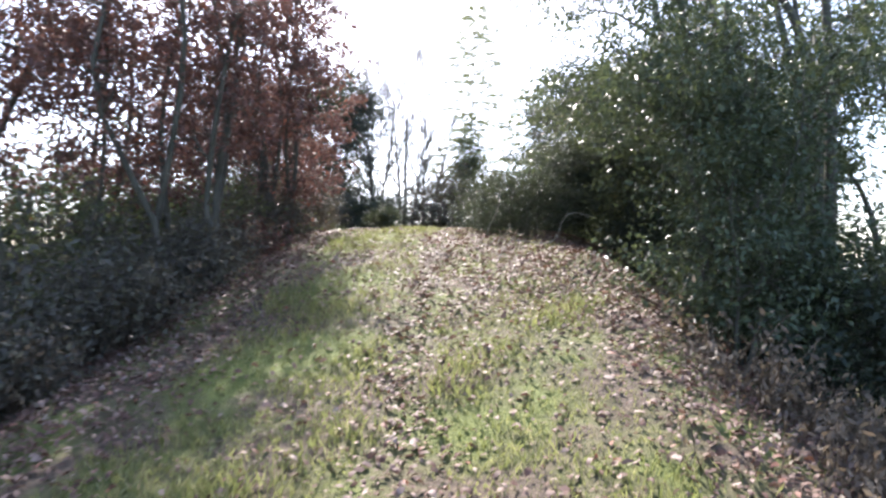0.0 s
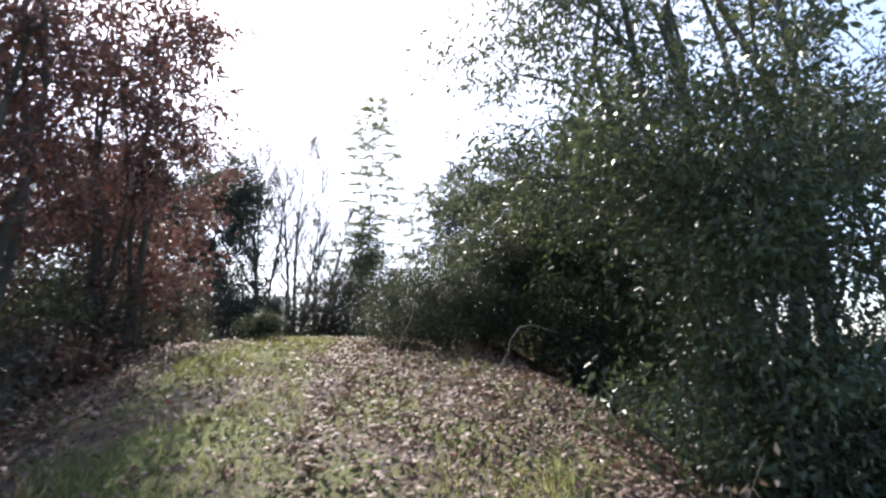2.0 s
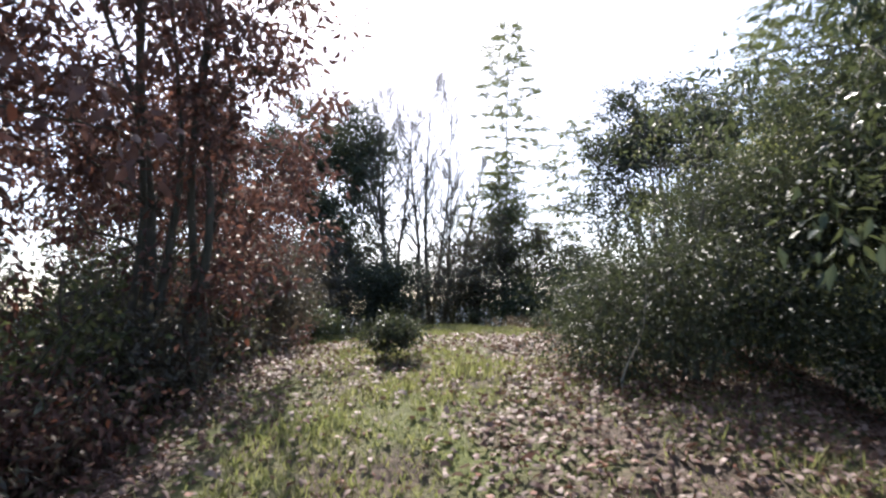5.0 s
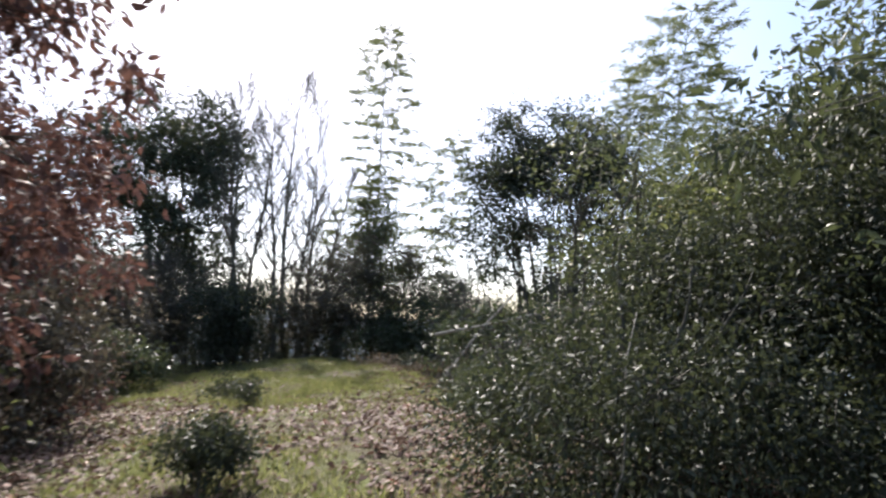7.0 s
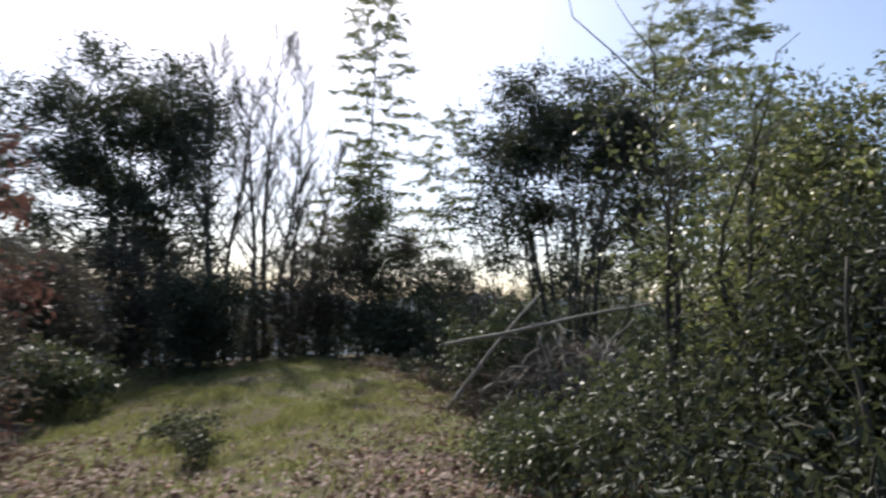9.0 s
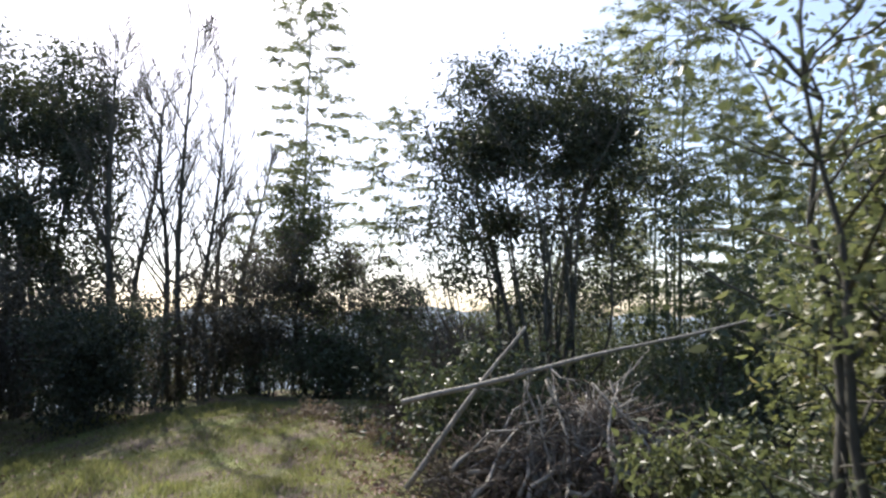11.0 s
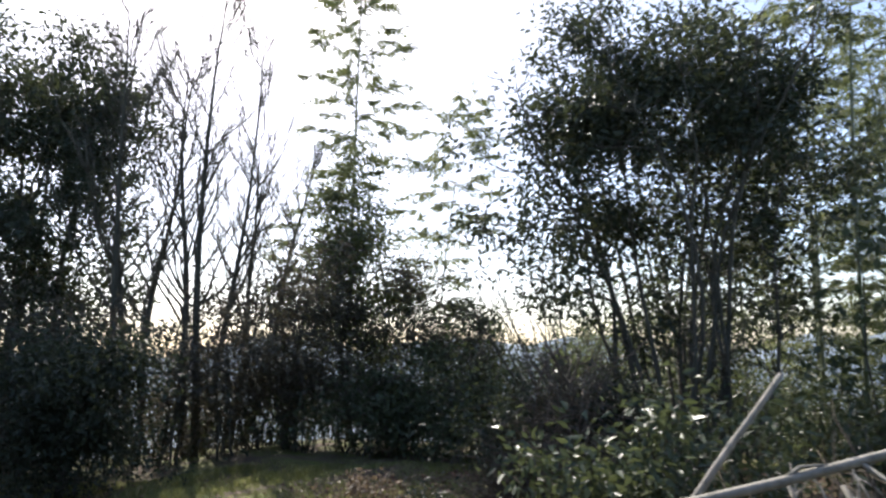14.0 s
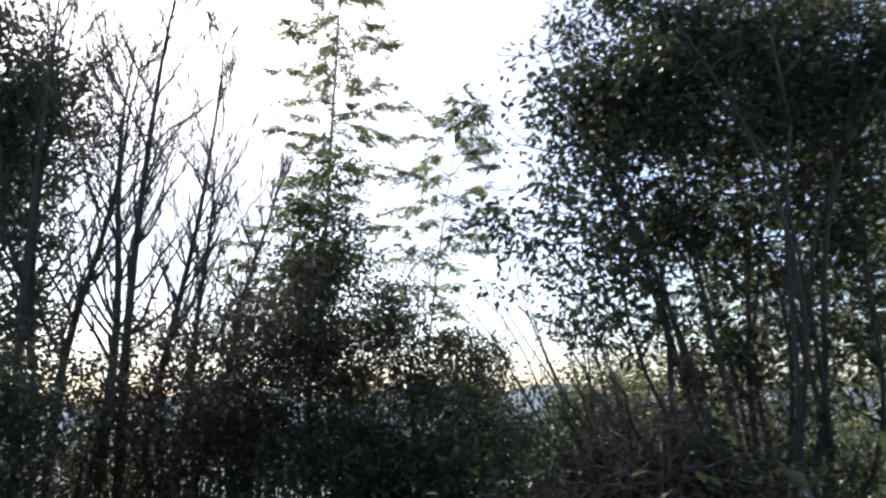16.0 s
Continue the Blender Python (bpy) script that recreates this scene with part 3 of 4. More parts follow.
tree("evergreen_shrub", 7.0, 7.4, [(0, 0, 1.5, 1.3, 1.2, 1.4), (0.5, 0, 2.8, 1.1, 1.0, 0.9)], SHRUB, "shrub", "shrubs beside the path",
     stems=5, girth=0.03, leaf=M_EVER, clusters=260, per=60, size=0.075)
tree("evergreen_shrub", 3.9, 6.4, [(0, 0, 0.8, 1.0, 0.9, 0.8)], SHRUB, "shrub", "shrubs beside the path",
     stems=4, girth=0.02, leaf=M_DARK, clusters=140, per=70, size=0.08)
DENSE = "dense dark evergreen shrub crowding the path"
tree("evergreen_shrub", 1.3, 10.25, [(-0.1, 0, 0.5, 0.95, 0.8, 0.5), (0.95, 0.25, 1.1, 0.7, 0.7, 0.7)], DENSE, "shrub", "shrubs beside the path",
     stems=6, girth=0.025, leaf=M_DARK, clusters=560, per=90, size=0.037, sprays=44, loose=0.22, gap=0.3)
tree("evergreen_shrub", 2.1, 11.6, [(0, 0, 0.6, 0.9, 0.8, 0.6), (0.2, 0.1, 1.2, 0.7, 0.7, 0.6)], DENSE, "shrub", "shrubs beside the path",
     stems=6, girth=0.02, leaf=M_DARK, clusters=300, per=70, size=0.048, sprays=26, loose=0.22)
tree("evergreen_shrub", 1.45, 13.2, [(0, 0, 0.25, 0.6, 0.7, 0.28)], "low glossy evergreen shrub beside the path", "shrub", "shrubs beside the path",
     stems=6, girth=0.012, leaf=M_EVER, clusters=130, per=70, size=0.045, puff=0.09, sprays=18, loose=0.14, gap=0.35)
tree("evergreen_shrub", 2.4, 12.8, [(0, 0, 0.4, 0.6, 0.6, 0.4)], "low glossy evergreen shrub beside the path", "shrub", "shrubs beside the path",
     stems=6, girth=0.012, leaf=M_EVER, clusters=130, per=70, size=0.048, puff=0.1, sprays=14, loose=0.16)
tree("evergreen_shrub", 3.3, 10.4, [(0, 0, 1.3, 1.2, 1.1, 1.3), (0.2, 0.3, 2.7, 1.1, 1.1, 0.9)], DENSE, "shrub", "shrubs beside the path",
     stems=6, girth=0.03, leaf=M_DARK, clusters=460, per=75, size=0.058, sprays=34)
tree("evergreen_tree", 2.1, 12.5, [(0.0, 0, 1.4, 0.4, 0.4, 0.4), (-0.25, 0, 2.4, 0.3, 0.4, 0.6), (0.6, 0.1, 1.9, 0.5, 0.4, 0.6)], "small open evergreen tree with dark forking limbs",
     stems=4, girth=0.035, leaf=M_OLIVE, clusters=74, per=30, size=0.055, slim=0.42, sprays=24, bare=60, lean=0.14, loose=0.16, puff=0.1, full=True)
tree("evergreen_tree", 3.95, 13.9, [(0, -0.1, 2.0, 0.65, 0.5, 1.0), (0.2, -0.3, 2.8, 0.65, 0.45, 0.8)], "small olive-green tree with dark forking limbs",
     stems=3, girth=0.04, leaf=M_OLIVE, clusters=210, per=56, size=0.06, sprays=28, bare=30, lean=0.12, loose=0.22)
tree("evergreen_tree", 5.2, 12.0, [(0, 0, 2.9, 1.6, 1.5, 1.6), (0.2, 0, 4.6, 1.4, 1.4, 1.3), (0, 0, 1.2, 1.3, 1.2, 1.0)], "yellow-green broadleaf tree behind dark shrubs",
     stems=4, girth=0.05, leaf=M_OLIVE, clusters=420, per=70, size=0.085)
tree("evergreen_shrub", 3.5, 13.25, [(0, 0, 1.4, 0.55, 0.5, 0.9), (0.1, 0, 2.4, 0.5, 0.45, 0.8), (0.2, 0, 0.7, 0.6, 0.5, 0.6)], "yellow-green leafy shrub beside the brushwood",
     "shrub", "shrubs beside the path", stems=5, girth=0.025, leaf=M_YELLOW, clusters=240, per=62, size=0.065, sprays=24, loose=0.18)

# ---- the hilltop ----
tree("evergreen_tree", 4.9, 21.0, [(-0.2, 0, 5.6, 1.2, 1.1, 0.8), (0.1, 0.1, 4.5, 2.0, 1.6, 0.9), (-1.75, 0, 3.4, 0.85, 1.0, 0.7), (-1.2, 0, 5.0, 0.8, 0.9, 0.7), (1.2, 0, 5.2, 1.1, 1.2, 0.8), (2.1, 0, 3.9, 0.9, 1.0, 0.9), (-1.2, 0, 4.2, 0.9, 1.0, 0.8), (1.7, 0.3, 2.7, 1.0, 0.8, 0.8), (0.0, 0.3, 3.0, 1.5, 0.8, 0.7), (-1.3, 0.2, 2.4, 0.8, 0.7, 0.5), (0.6, 0.3, 1.9, 1.2, 0.7, 0.5)],
     "broad dark evergreen tree with many slanting stems", stems=20, girth=0.042, leaf=M_DARK, clusters=1480, per=25, size=0.095, slim=0.46, lean=0.36, spread_base=0.6, bare=700, sprays=170, loose=0.24, puff=0.13)
tree("evergreen_tree", -4.9, 26.8, [(0, 0, 6.0, 2.4, 2.0, 2.0), (0.7, 0, 4.0, 1.9, 1.8, 1.5), (-0.8, 0, 7.2, 1.7, 1.6, 1.3), (-2.6, 0, 5.2, 2.0, 1.6, 2.2), (1.2, 0, 5.6, 1.2, 1.2, 1.6), (-0.6, 0, 2.9, 2.2, 1.3, 0.9), (1.3, 0, 3.0, 1.0, 1.0, 0.7)],
     "tall round dark evergreen tree beside the meadow", stems=9, girth=0.075, leaf=M_DARK, clusters=1800, per=28, size=0.11, slim=0.48, lean=0.22, spread_base=0.6, bare=200, sprays=120, loose=0.32)
tree("evergreen_shrub", -2.4, 22.2, [(0, 0, 0.9, 1.0, 0.9, 0.9), (0.3, 0, 1.4, 0.6, 0.6, 0.6)], "dark bushy evergreen at the meadow's edge", "shrub", "hilltop shrubs",
     stems=4, girth=0.03, leaf=M_DARK, clusters=240, per=70, size=0.07, loose=0.28)
BARE = "leafless young tree with upright forking boughs"
bare_tree("bare_tree", -1.4, 25.2, 8.3, BARE, tilt=(0.3, 0), group="bare trees")
bare_tree("bare_tree", -2.5, 25.6, 8.7, BARE, tilt=(0.1, 0), group="bare trees")
bare_tree("bare_tree", -0.9, 26.6, 6.3, BARE, stems=2, tilt=(0.9, 0), group="bare trees")
tree("conical_tree", 1.25, 26.0, [(0, 0, 1.9, 0.9, 0.8, 0.8), (0, 0, 3.0, 1.15, 0.9, 1.0), (0, 0, 4.2, 0.95, 0.8, 0.9), (0.05, 0, 5.1, 0.55, 0.5, 0.6)], "slender green tree around a bamboo culm",
     stems=3, girth=0.04, leaf=M_OLIVE, clusters=430, per=26, size=0.1, lean=0.08, loose=0.2, sprays=60, bare=60)
for (bx, by, h, mat) in ((-0.4, 25.4, 3.2, M_PURPLE), (0.5, 24.9, 3.5, M_PURPLE), (2.2, 25.2, 3.2, M_PURPLE), (3.3, 25.0, 2.7, M_DARK), (-3.5, 25.0, 2.8, M_PURPLE), (2.9, 23.4, 1.7, M_EVER), (1.6, 24.2, 1.1, M_EVER), (-1.3, 24.4, 2.4, M_PURPLE)):
    tree("thin_stemmed_shrub", bx, by, [(0, 0, h * 0.74, 0.95, 0.8, h * 0.28), (0.2, 0, h * 0.4, 0.9, 0.7, h * 0.36)], "dull leafy shrub with many thin bare stems", "shrub", "hilltop shrubs",
         stems=13, girth=0.02, leaf=mat, clusters=150, per=38, size=0.085, lean=0.12, spread_base=0.8, bare=160, sprays=16)
bamboo(1.15, 26.3, 11.0, "tall slender bamboo against the sky", tilt=(0.3, 0), start=0.42, reach=1.1, per=44)
bamboo(2.7, 25.8, 7.2, "thin nodding bamboo against the sky", tilt=(0.9, 0), start=0.35, reach=1.0, girth=0.022, per=38)
bamboo(0.15, 27.0, 5.6, "thin nodding bamboo against the sky", tilt=(0.7, 0), start=0.35, reach=0.85, girth=0.02, per=36)
bamboo(7.6, 21.0, 9.8, "tall leaning bamboo with a dark culm", tilt=(1.2, 0.2), start=0.66, reach=1.4, girth=0.036, per=34)
bamboo(7.4, 21.5, 8.6, "tall leaning bamboo with a dark culm", tilt=(1.0, 0.2), start=0.66, reach=1.2, girth=0.03, per=30)
for bx, by, h in ((11.0, 23.2, 9.6), (12.0, 23.8, 10.0), (13.0, 24.4, 10.2), (12.4, 22.6, 9.0), (14.0, 24.0, 9.6), (13.2, 25.6, 10.6), (10.0, 24.4, 9.0), (9.4, 27.0, 11.6), (10.7, 27.4, 11.2), (8.8, 23.0, 6.6), (14.6, 25.4, 9.8)):
    bamboo(bx, by, h, "yellow-green bamboo of the hilltop grove", tilt=(0.15 + 0.7 * math.sin(bx * 5.3 + by), 0.2), start=0.24, reach=1.35, per=26, leaf=M_BAMBOO)
for (bx, by) in ((5.6, 24.6), (7.4, 24.0), (8.6, 20.0), (10.5, 20.8), (6.9, 18.6)):
    tree("thin_stemmed_shrub", bx, by, [(0, 0, 1.1, 1.2, 1.0, 1.0)], "grey-green leafy shrub under the bamboo", "shrub", "hilltop shrubs",
         stems=8, girth=0.018, leaf=M_OLIVE, clusters=85, per=42, size=0.085, spread_base=0.5, bare=130, sprays=16)
thicket(-12, 14, 27.0, 31.5, 1.6, 3.2, 210, M_DARK, "dense dark undergrowth on the far hillside", 0.11, 19)
thicket(-7, 12, 24.2, 28.5, 0.4, 1.3, 230, M_DARK, "low dark undergrowth behind the meadow", 0.08, 13)
thicket(4.5, 12, 17.0, 25.0, 0.4, 1.2, 260, M_EVER, "low undergrowth around the bamboo", 0.08, 20)
thicket(8, 19, 25.0, 34.0, 2.5, 5.0, 190, M_OLIVE, "green undergrowth beyond the bamboo", 0.12, 26)
thicket(-6.5, -3.3, 3.5, 15.0, 0.7, 2.2, 170, M_PURPLE, "dull brown undergrowth below the withered oaks", 0.09, 20)
thicket(-12, -6.5, 8.0, 27.0, 3.0, 5.5, 120, M_DARK, "dense dark undergrowth below the ridge", 0.15, 20)
thicket(6.5, 14, 3.0, 20.0, 1.5, 4.0, 150, M_EVER, "dense green undergrowth below the ridge", 0.16, 18)

# ---- brushwood ----


def stick(parent, a, b, r, mat, name="stick", wig=0.03, sag=0.0, n=8, forks=0):
    line = bent(a, b, sag, wig, n)
    ob = part(name, tube(line, r * np.linspace(1.0, 0.45, n) * RNG.normal(1, 0.05, n), 7), mat, parent, smooth=True)
    d = unit(np.asarray(b, float) - np.asarray(a, float))
    for _ in range(forks):
        q = RNG.integers(2, n - 1)
        e = line[q] + unit(d + RNG.normal(0, 0.6, 3)) * RNG.uniform(0.12, 0.4)
        part("side_twig", tube(bent(line[q], e, 0, 0.06, 4), np.linspace(r * 0.45, r * 0.15, 4), 5), mat, ob)
    return ob


def brush_heap(x, y, rx, ry, h, label, sticks, fine, mat, fine_mat):
    """A heap of cut boughs: thick sticks crossing, fine twigs between them."""
    reseed(x, y)
    zb = gz(x, y)
    ob = thing("brushwood_heap", x, y, zb, label, "brushwood")
    for k in range(sticks):
        a = RNG.random() * 6.28
        u = np.array([np.cos(a) * rx, np.sin(a) * ry]) * RNG.uniform(0.55, 1.05)
        v = -u * RNG.uniform(-0.25, 0.6) + RNG.normal(0, 0.2, 2)
        top = h * RNG.uniform(0.5, 1.05)
        stick(ob, (*u, gz(x + u[0], y + u[1]) - zb + RNG.uniform(-0.02, 0.15)), (*v, top), RNG.uniform(0.01, 0.024), mat if k % 3 else fine_mat, wig=0.075, forks=4)
    tw = []
    for _ in range(fine):
        a, f = RNG.random() * 6.28, RNG.random() ** 0.5
        p = np.array([np.cos(a) * rx * f, np.sin(a) * ry * f, 0])
        p[2] = h * (1 - f ** 2) * RNG.uniform(0.15, 0.95) + gz(x + p[0], y + p[1]) - zb + 0.03
        e = p + unit(RNG.normal(0, 1, 3) * np.array([1, 1, 0.5]) + np.array([0, 0, 0.15])) * RNG.uniform(0.2, 0.7)
        tw.append(tube(bent(p, e, 0.04, 0.06, 4), np.linspace(RNG.uniform(0.004, 0.009), 0.002, 4), 3))
    tagged(part("twig_mass", join(tw), fine_mat, ob), kind="stuff")
    return ob


heap = brush_heap(3.0, 16.35, 1.6, 0.85, 1.0, "heap of cut boughs and brown twigs beside the meadow", 60, 1400, M_DEAD, M_DEAD_DARK)
for a, b, r in (((-1.15, 0.0, 0.35), (0.2, -0.1, 0.62), 0.03), ((-0.55, -0.35, -0.05), (-0.6, -0.15, 0.62), 0.042), ((-0.42, -0.4, -0.05), (-0.6, -0.1, 0.66), 0.034), ((0.05, -0.5, -0.05), (-0.1, -0.1, 0.75), 0.026),
                ((0.4, -0.5, -0.05), (-0.05, 0.0, 0.8), 0.026), ((-0.7, -0.4, -0.05), (0.5, 0.2, 0.95), 0.022), ((-0.3, 0.2, 0.4), (0.75, 0.1, 1.3), 0.016), ((1.0, -0.4, 0.3), (0.2, 0.0, 0.85), 0.02)):
    stick(heap, a, b, r, M_DEAD, forks=3, wig=0.035)
pole = thing("dead_pole", 1.3, 16.5, 2.97, "long pale dead pole lying across the brushwood", "pole", "dead poles")
stick(pole, (0, 0, 0), (3.5, -0.89, 0.73), 0.026, M_DEAD, "shaft", 0.008, 0.01, 12, forks=4)
pole = thing("dead_pole", 1.36, 16.61, 2.25, "pale dead stick leaning on the brushwood", "pole", "dead poles")
stick(pole, (0, 0, -0.05), (1.16, -0.12, 1.36), 0.03, M_DEAD, "shaft", 0.006, 0.0, 10)
brush_heap(3.1, 20.0, 1.05, 0.8, 1.75, "tall heap of brown dead boughs under the broad tree", 26, 1700, M_DEAD_DARK, M_DEAD_DARK)
tree("evergreen_shrub", 3.1, 20.5, [(0, 0, 0.75, 0.8, 0.6, 0.75)], "dark leafy shrub grown through dead boughs", "shrub", "hilltop shrubs",
     stems=6, girth=0.014, leaf=M_DARK, clusters=220, per=44, size=0.07, loose=0.24)
fan = thing("bare_shrub", 3.6, 21.2, gz(3.6, 21.2), "leafless shrub with thin slanting stems", "shrub", "hilltop shrubs")
for k in range(15):
    foot = np.array([RNG.uniform(-0.3, 0.25), RNG.uniform(-0.3, 0.3), -0.05])
    tip = np.array([RNG.uniform(-1.5, -0.3), RNG.uniform(-0.4, 0.4), RNG.uniform(2.2, 3.1)])
    stem = part("stem", tube(bent(foot, tip, 0.1, 0.02, 8), np.linspace(0.016, 0.004, 8), 5), M_BARK, fan, smooth=True)
    for _ in range(4):
        q = foot + (tip - foot) * RNG.uniform(0.4, 0.9)
        part("side_twig", tube(bent(q, q + np.array([RNG.uniform(-0.4, 0.2), RNG.normal(0, 0.15), RNG.uniform(0.25, 0.6)]), 0, 0.04, 4), np.linspace(0.006, 0.002, 4), 4), M_BARK, stem)
tree("evergreen_shrub", 2.4, 17.4, [(0, 0, 0.6, 0.85, 0.5, 0.65)], "small leafy evergreen shrub behind the brushwood", "shrub", "hilltop shrubs",
     stems=5, girth=0.012, leaf=M_EVER, clusters=130, per=40, size=0.075, puff=0.1, loose=0.22)
tree("evergreen_shrub", 3.1, 14.6, [(0, 0, 0.4, 0.55, 0.5, 0.42)], "small leafy evergreen shrub before the brushwood", "shrub", "hilltop shrubs",
     stems=5, girth=0.012, leaf=M_OLIVE, clusters=90, per=40, size=0.075, puff=0.1, loose=0.2)
vine = thing("dead_vine", 0.62, 7.3, gz(0.62, 7.3), "thin pale dead vine curling at the path's edge", "vine")
line = np.array([(0, 0, -0.03), (0.08, -0.03, 0.16), (0.19, -0.08, 0.3), (0.34, -0.1, 0.28), (0.54, -0.1, 0.26), (0.66, -0.1, 0.29), (0.72, -0.1, 0.38), (0.74, -0.1, 0.48), (0.82, -0.1, 0.59), (0.92, -0.1, 0.61), (1.15, -0.1, 0.55)])
part("bough", tube(line, np.linspace(0.005, 0.003, 11), 6), M_DEAD, vine, smooth=True)

for k in range(20):
    # pale crooked boughs that stick out of the heap's front
    a = radians(RNG.uniform(175, 330))
    f = RNG.uniform(0.7, 1.15)
    foot = np.array([math.cos(a) * 1.25 * f, math.sin(a) * 0.7 * f, 0.0])
    foot[2] = gz(3.0 + foot[0], 16.35 + foot[1]) - gz(3.0, 16.35) + RNG.uniform(-0.03, 0.3)
    head = np.array([RNG.uniform(-0.6, 0.7), RNG.uniform(-0.2, 0.25), RNG.uniform(0.6, 1.15)])
    stick(heap, foot, head, RNG.uniform(0.014, 0.028), M_DEAD, wig=0.06, forks=4)
vine = thing("dead_branch", 0.72, 9.7, gz(0.72, 9.7), "thin pale dead twig standing in a dark shrub", "branch")
part("bough", tube(bent((0, 0, -0.03), (0.27, 0.05, 1.15), 0, 0.05, 8), np.linspace(0.008, 0.003, 8), 5), M_DEAD, vine, smooth=True)

# ---- dry weeds below the path ----


def weeds(x, y, r, count, h, label):
    """A stand of dry weeds: thin stalks with small withered leaves."""
    zb = gz(x, y)
    st, lp, ld = [], [], []
    for _ in range(count):
        u = RNG.normal(0, r * 0.5, 2)
        z = gz(x + u[0], y + u[1])
        tip = np.array([x + u[0] + RNG.normal(0, 0.18), y + u[1] + RNG.normal(0, 0.18), z + h * RNG.uniform(0.5, 1.2)])
        line = bent((x + u[0], y + u[1], z - 0.03), tip, 0.0, 0.05, 5)
        st.append(tube(line, np.linspace(0.005, 0.002, 5), 3))
        m = 14
        f = RNG.uniform(0.2, 1, (m, 1))
        lp.append(line[0] + (tip - line[0]) * f + RNG.normal(0, 0.05, (m, 3)))
        ld.append(RNG.normal(0, 1, (m, 3)) + np.array([0, 0, -0.5]))
    tagged(new("weed_stalks", mesh_from("weed_stalks", *join(st), M_STRAW)), "thin dry brown weed stalks", "weeds", kind="stuff")
    p, d = np.concatenate(lp), unit(np.concatenate(ld))
    ln = 0.06 * RNG.uniform(0.6, 1.4, len(p))
    tagged(new("weeds", mesh_from("weeds", *leaves(p, d, unit(RNG.normal(0, 1, p.shape)), ln, ln * 0.45), M_STRAW)), label, "weeds", kind="stuff")


for wx, wy, wr in ((2.6, 3.4, 0.7), (2.4, 4.6, 0.6), (3.4, 4.6, 0.8), (-3.2, 4.6, 0.7), (-3.0, 6.0, 0.5), (-3.0, 9.0, 0.6), (-2.9, 12.2, 0.6), (1.7, 18.6, 0.3), (0.9, 20.6, 0.3)):
    weeds(wx, wy, wr, int(140 * wr), 0.5 if wy < 15 else 0.25, "dry brown weeds at the edge of the path")

# ---- ground cover ----


def scatter(count, x0, x1, y0, y1, weight):
    x, y = RNG.uniform(x0, x1, count), RNG.uniform(y0, y1, count)
    k = RNG.random(count) < weight(x, y)
    return x[k], y[k]


def patches(x, y, scale, seed):
    """Soft patches between 0 and 1."""
    v = np.sin(x * scale + seed) * np.sin(y * scale * 0.8 + seed * 1.7) + 0.6 * np.sin(x * scale * 2.3 - y * scale * 1.9 + seed * 3.1) + 0.4 * np.sin(y * scale * 3.7 + x * scale * 0.7)
    return np.clip(0.5 + 0.4 * v, 0, 1)


def trail_weight(x, y):
    """The narrow trodden line, deep in leaves."""
    return np.exp(-((x + 0.16 - 0.08 * np.sin(y)) / 0.19) ** 2) * np.clip(9.5 - y, 0, 1)


def litter_weight(x, y):
    lo, hi = side_edges(y)
    trail = 1.15 * trail_weight(x, y)
    right = np.clip((x + 0.22) / 0.3, 0, 1) * np.clip((y - 4.5) / 2, 0, 1)
    left = np.clip((-x - 1.4) / 0.6, 0, 1)
    edge = np.clip((x - 1.1) / 0.4, 0, 1)
    w = np.where(y < 6, 0.13, 0.22) + 0.7 * np.maximum.reduce([trail, right, left, edge]) + 0.15 * patches(x, y, 1.9, 1.0)
    near_top = np.exp(-((y - 13.0) / 1.6) ** 2) * (x < 0.1)
    w = np.maximum(w, 0.85 * near_top * (0.3 + 0.7 * patches(x, y, 2.4, 0.3)))
    w = np.maximum(w, 0.95 * np.exp(-((x - 1.75) / 0.55) ** 2 - ((y - 16.0) / 0.9) ** 2))
    w = w * np.where(y > 14.5, np.where(x > 0.9, 0.7, np.clip(1 - (y - 14.5) / 2.0, 0.12, 1)), 1)
    return w * np.where((x < lo - 2) | (x > hi + 2), 0.5, 1)


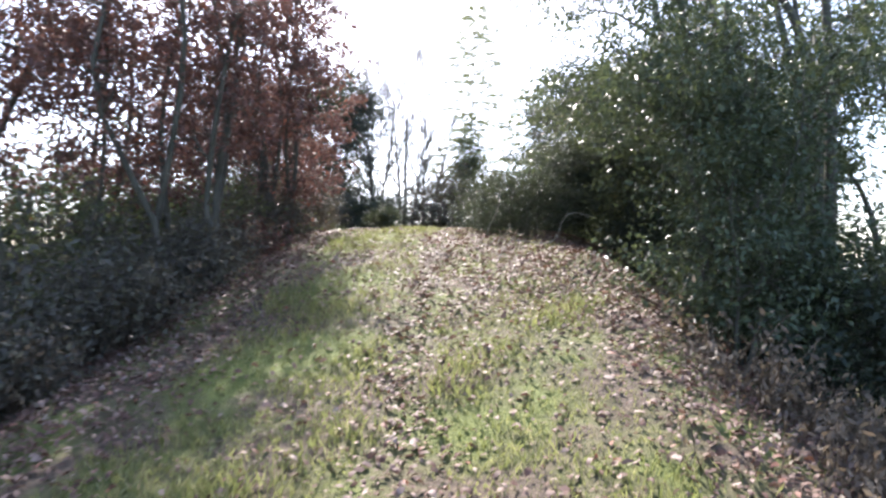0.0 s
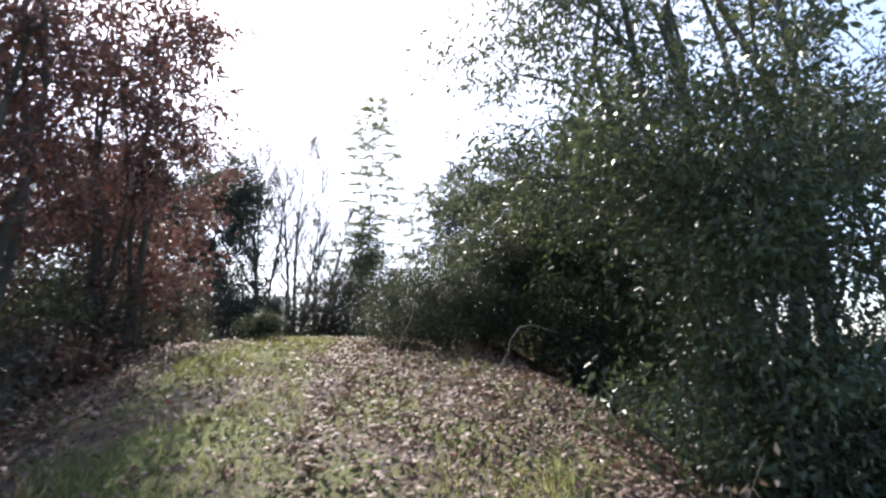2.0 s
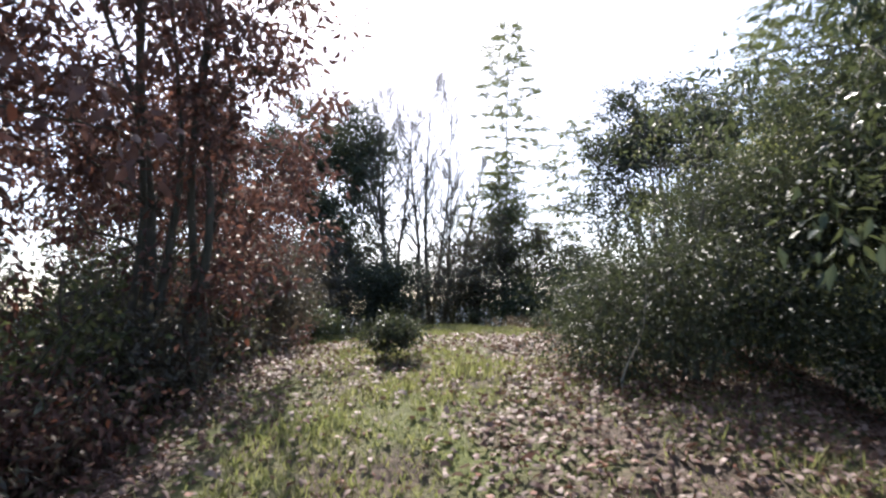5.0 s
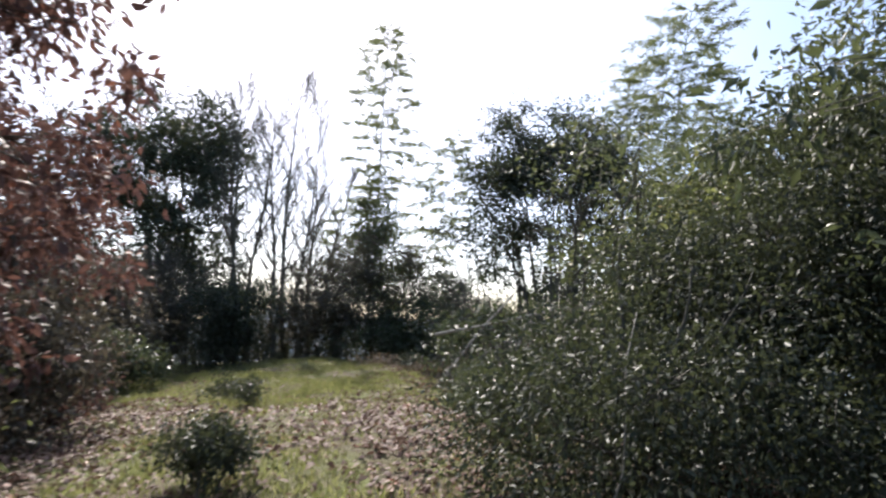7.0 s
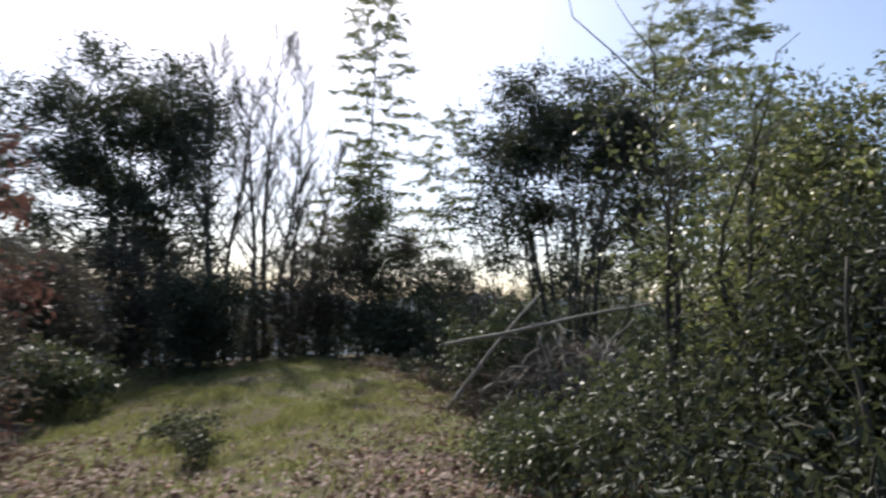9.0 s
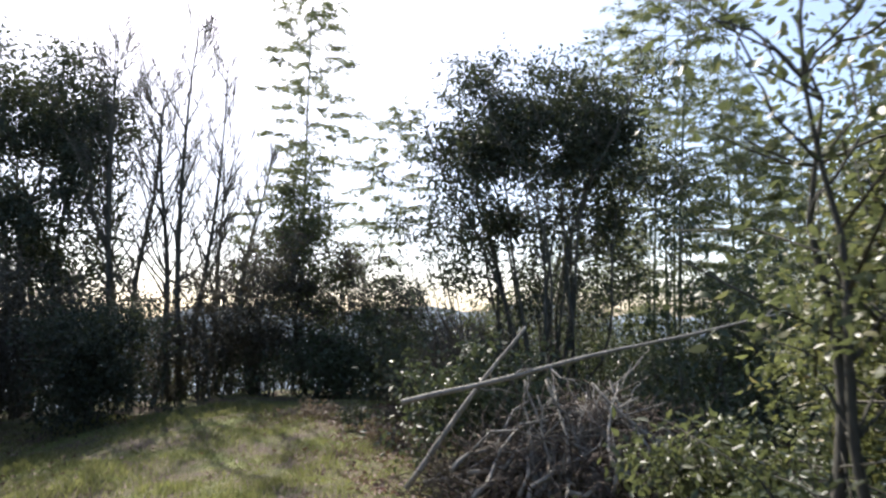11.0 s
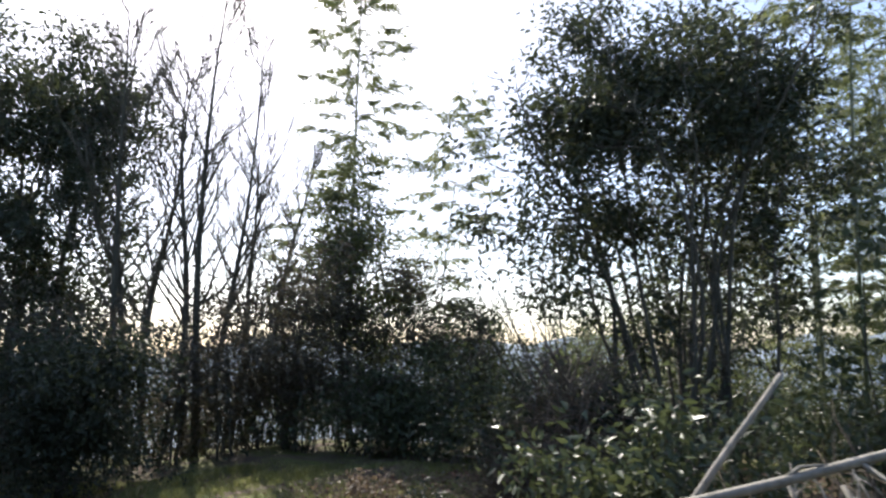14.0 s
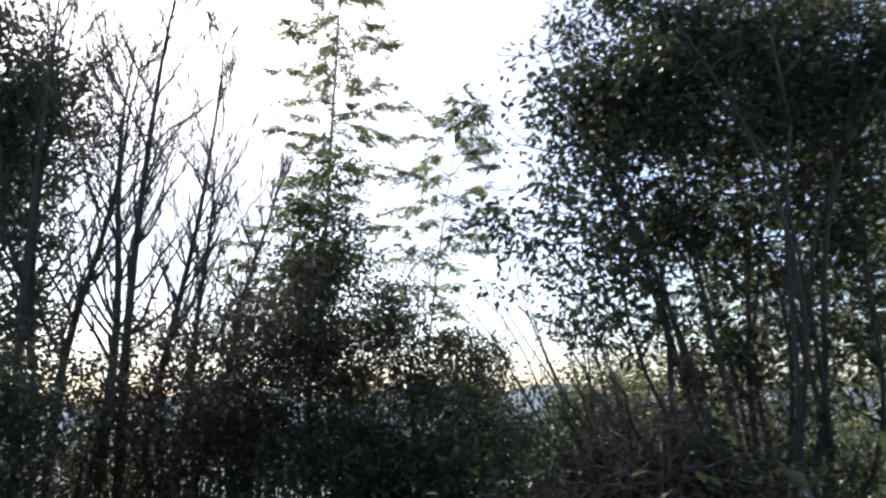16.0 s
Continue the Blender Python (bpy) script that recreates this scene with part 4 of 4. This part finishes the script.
def grass_weight(x, y):
    lo, hi = side_edges(y)
    w = 1.0 - 0.75 * np.clip(litter_weight(x, y), 0, 1)
    w = w * (0.25 + 0.75 * patches(x, y, 1.3, 2.2)) * (1 - 0.92 * trail_weight(x, y))
    return np.where((x < lo + 0.4) | (x > hi), 0.04, w)


def stuff(name, geometry, mat, label, category):
    ob = new(name, mesh_from(name, *geometry, mat))
    return tagged(ob, label, category, kind="stuff")


def fallen_leaves(count, x0, x1, y0, y1, size, label, full=True):
    x, y = scatter(count, x0, x1, y0, y1, litter_weight)
    n = len(x)
    z = ridge(x, y) + RNG.uniform(0.008, 0.035, n)
    a = RNG.random(n) * 2 * np.pi
    d = unit(np.stack([np.cos(a), np.sin(a), RNG.normal(0.05, 0.3, n)], 1))
    nn = unit(RNG.normal(0, 0.4, (n, 3)) + np.array([0, 0, 1.0]))
    ln = size * RNG.uniform(0.6, 1.4, n)
    return stuff("fallen_leaves", leaves(np.stack([x, y, z], 1), d, nn, ln, ln * RNG.uniform(0.35, 0.6, n), 0.3, full), M_LITTER, label, "leaves")


def grass(count, x0, x1, y0, y1, h, label):
    x, y = scatter(count, x0, x1, y0, y1, grass_weight)
    n = len(x)
    p = np.stack([x, y, ridge(x, y) - 0.005], 1)
    d = unit(np.stack([RNG.normal(0, 0.5, n), RNG.normal(0, 0.5, n), np.ones(n)], 1))
    nn = unit(RNG.normal(0, 1, (n, 3)))
    ln = h * RNG.uniform(0.5, 1.5, n) * (0.4 + 1.2 * patches(x, y, 2.6, 5.0) ** 2 + 0.5 * patches(x, y, 7.0, 2.0) ** 3)
    return stuff("grass", leaves(p, d, nn, ln, np.full(n, 0.009) * RNG.uniform(0.7, 1.4, n), 0.1), M_GRASS, label, "grass")


fallen_leaves(85000, -5.0, 4.0, 0.0, 14.0, 0.054, "dry brown leaves strewn over the path")
fallen_leaves(36000, -5.0, 7.0, 14.0, 22.0, 0.06, "dry brown leaves at the meadow's edge", False)
grass(130000, -3.2, 2.2, 0.3, 12.0, 0.058, "short green winter grass along the ridge path")
grass(190000, -4.5, 3.5, 12.0, 23.0, 0.06, "short yellow-green grass of the hilltop meadow")
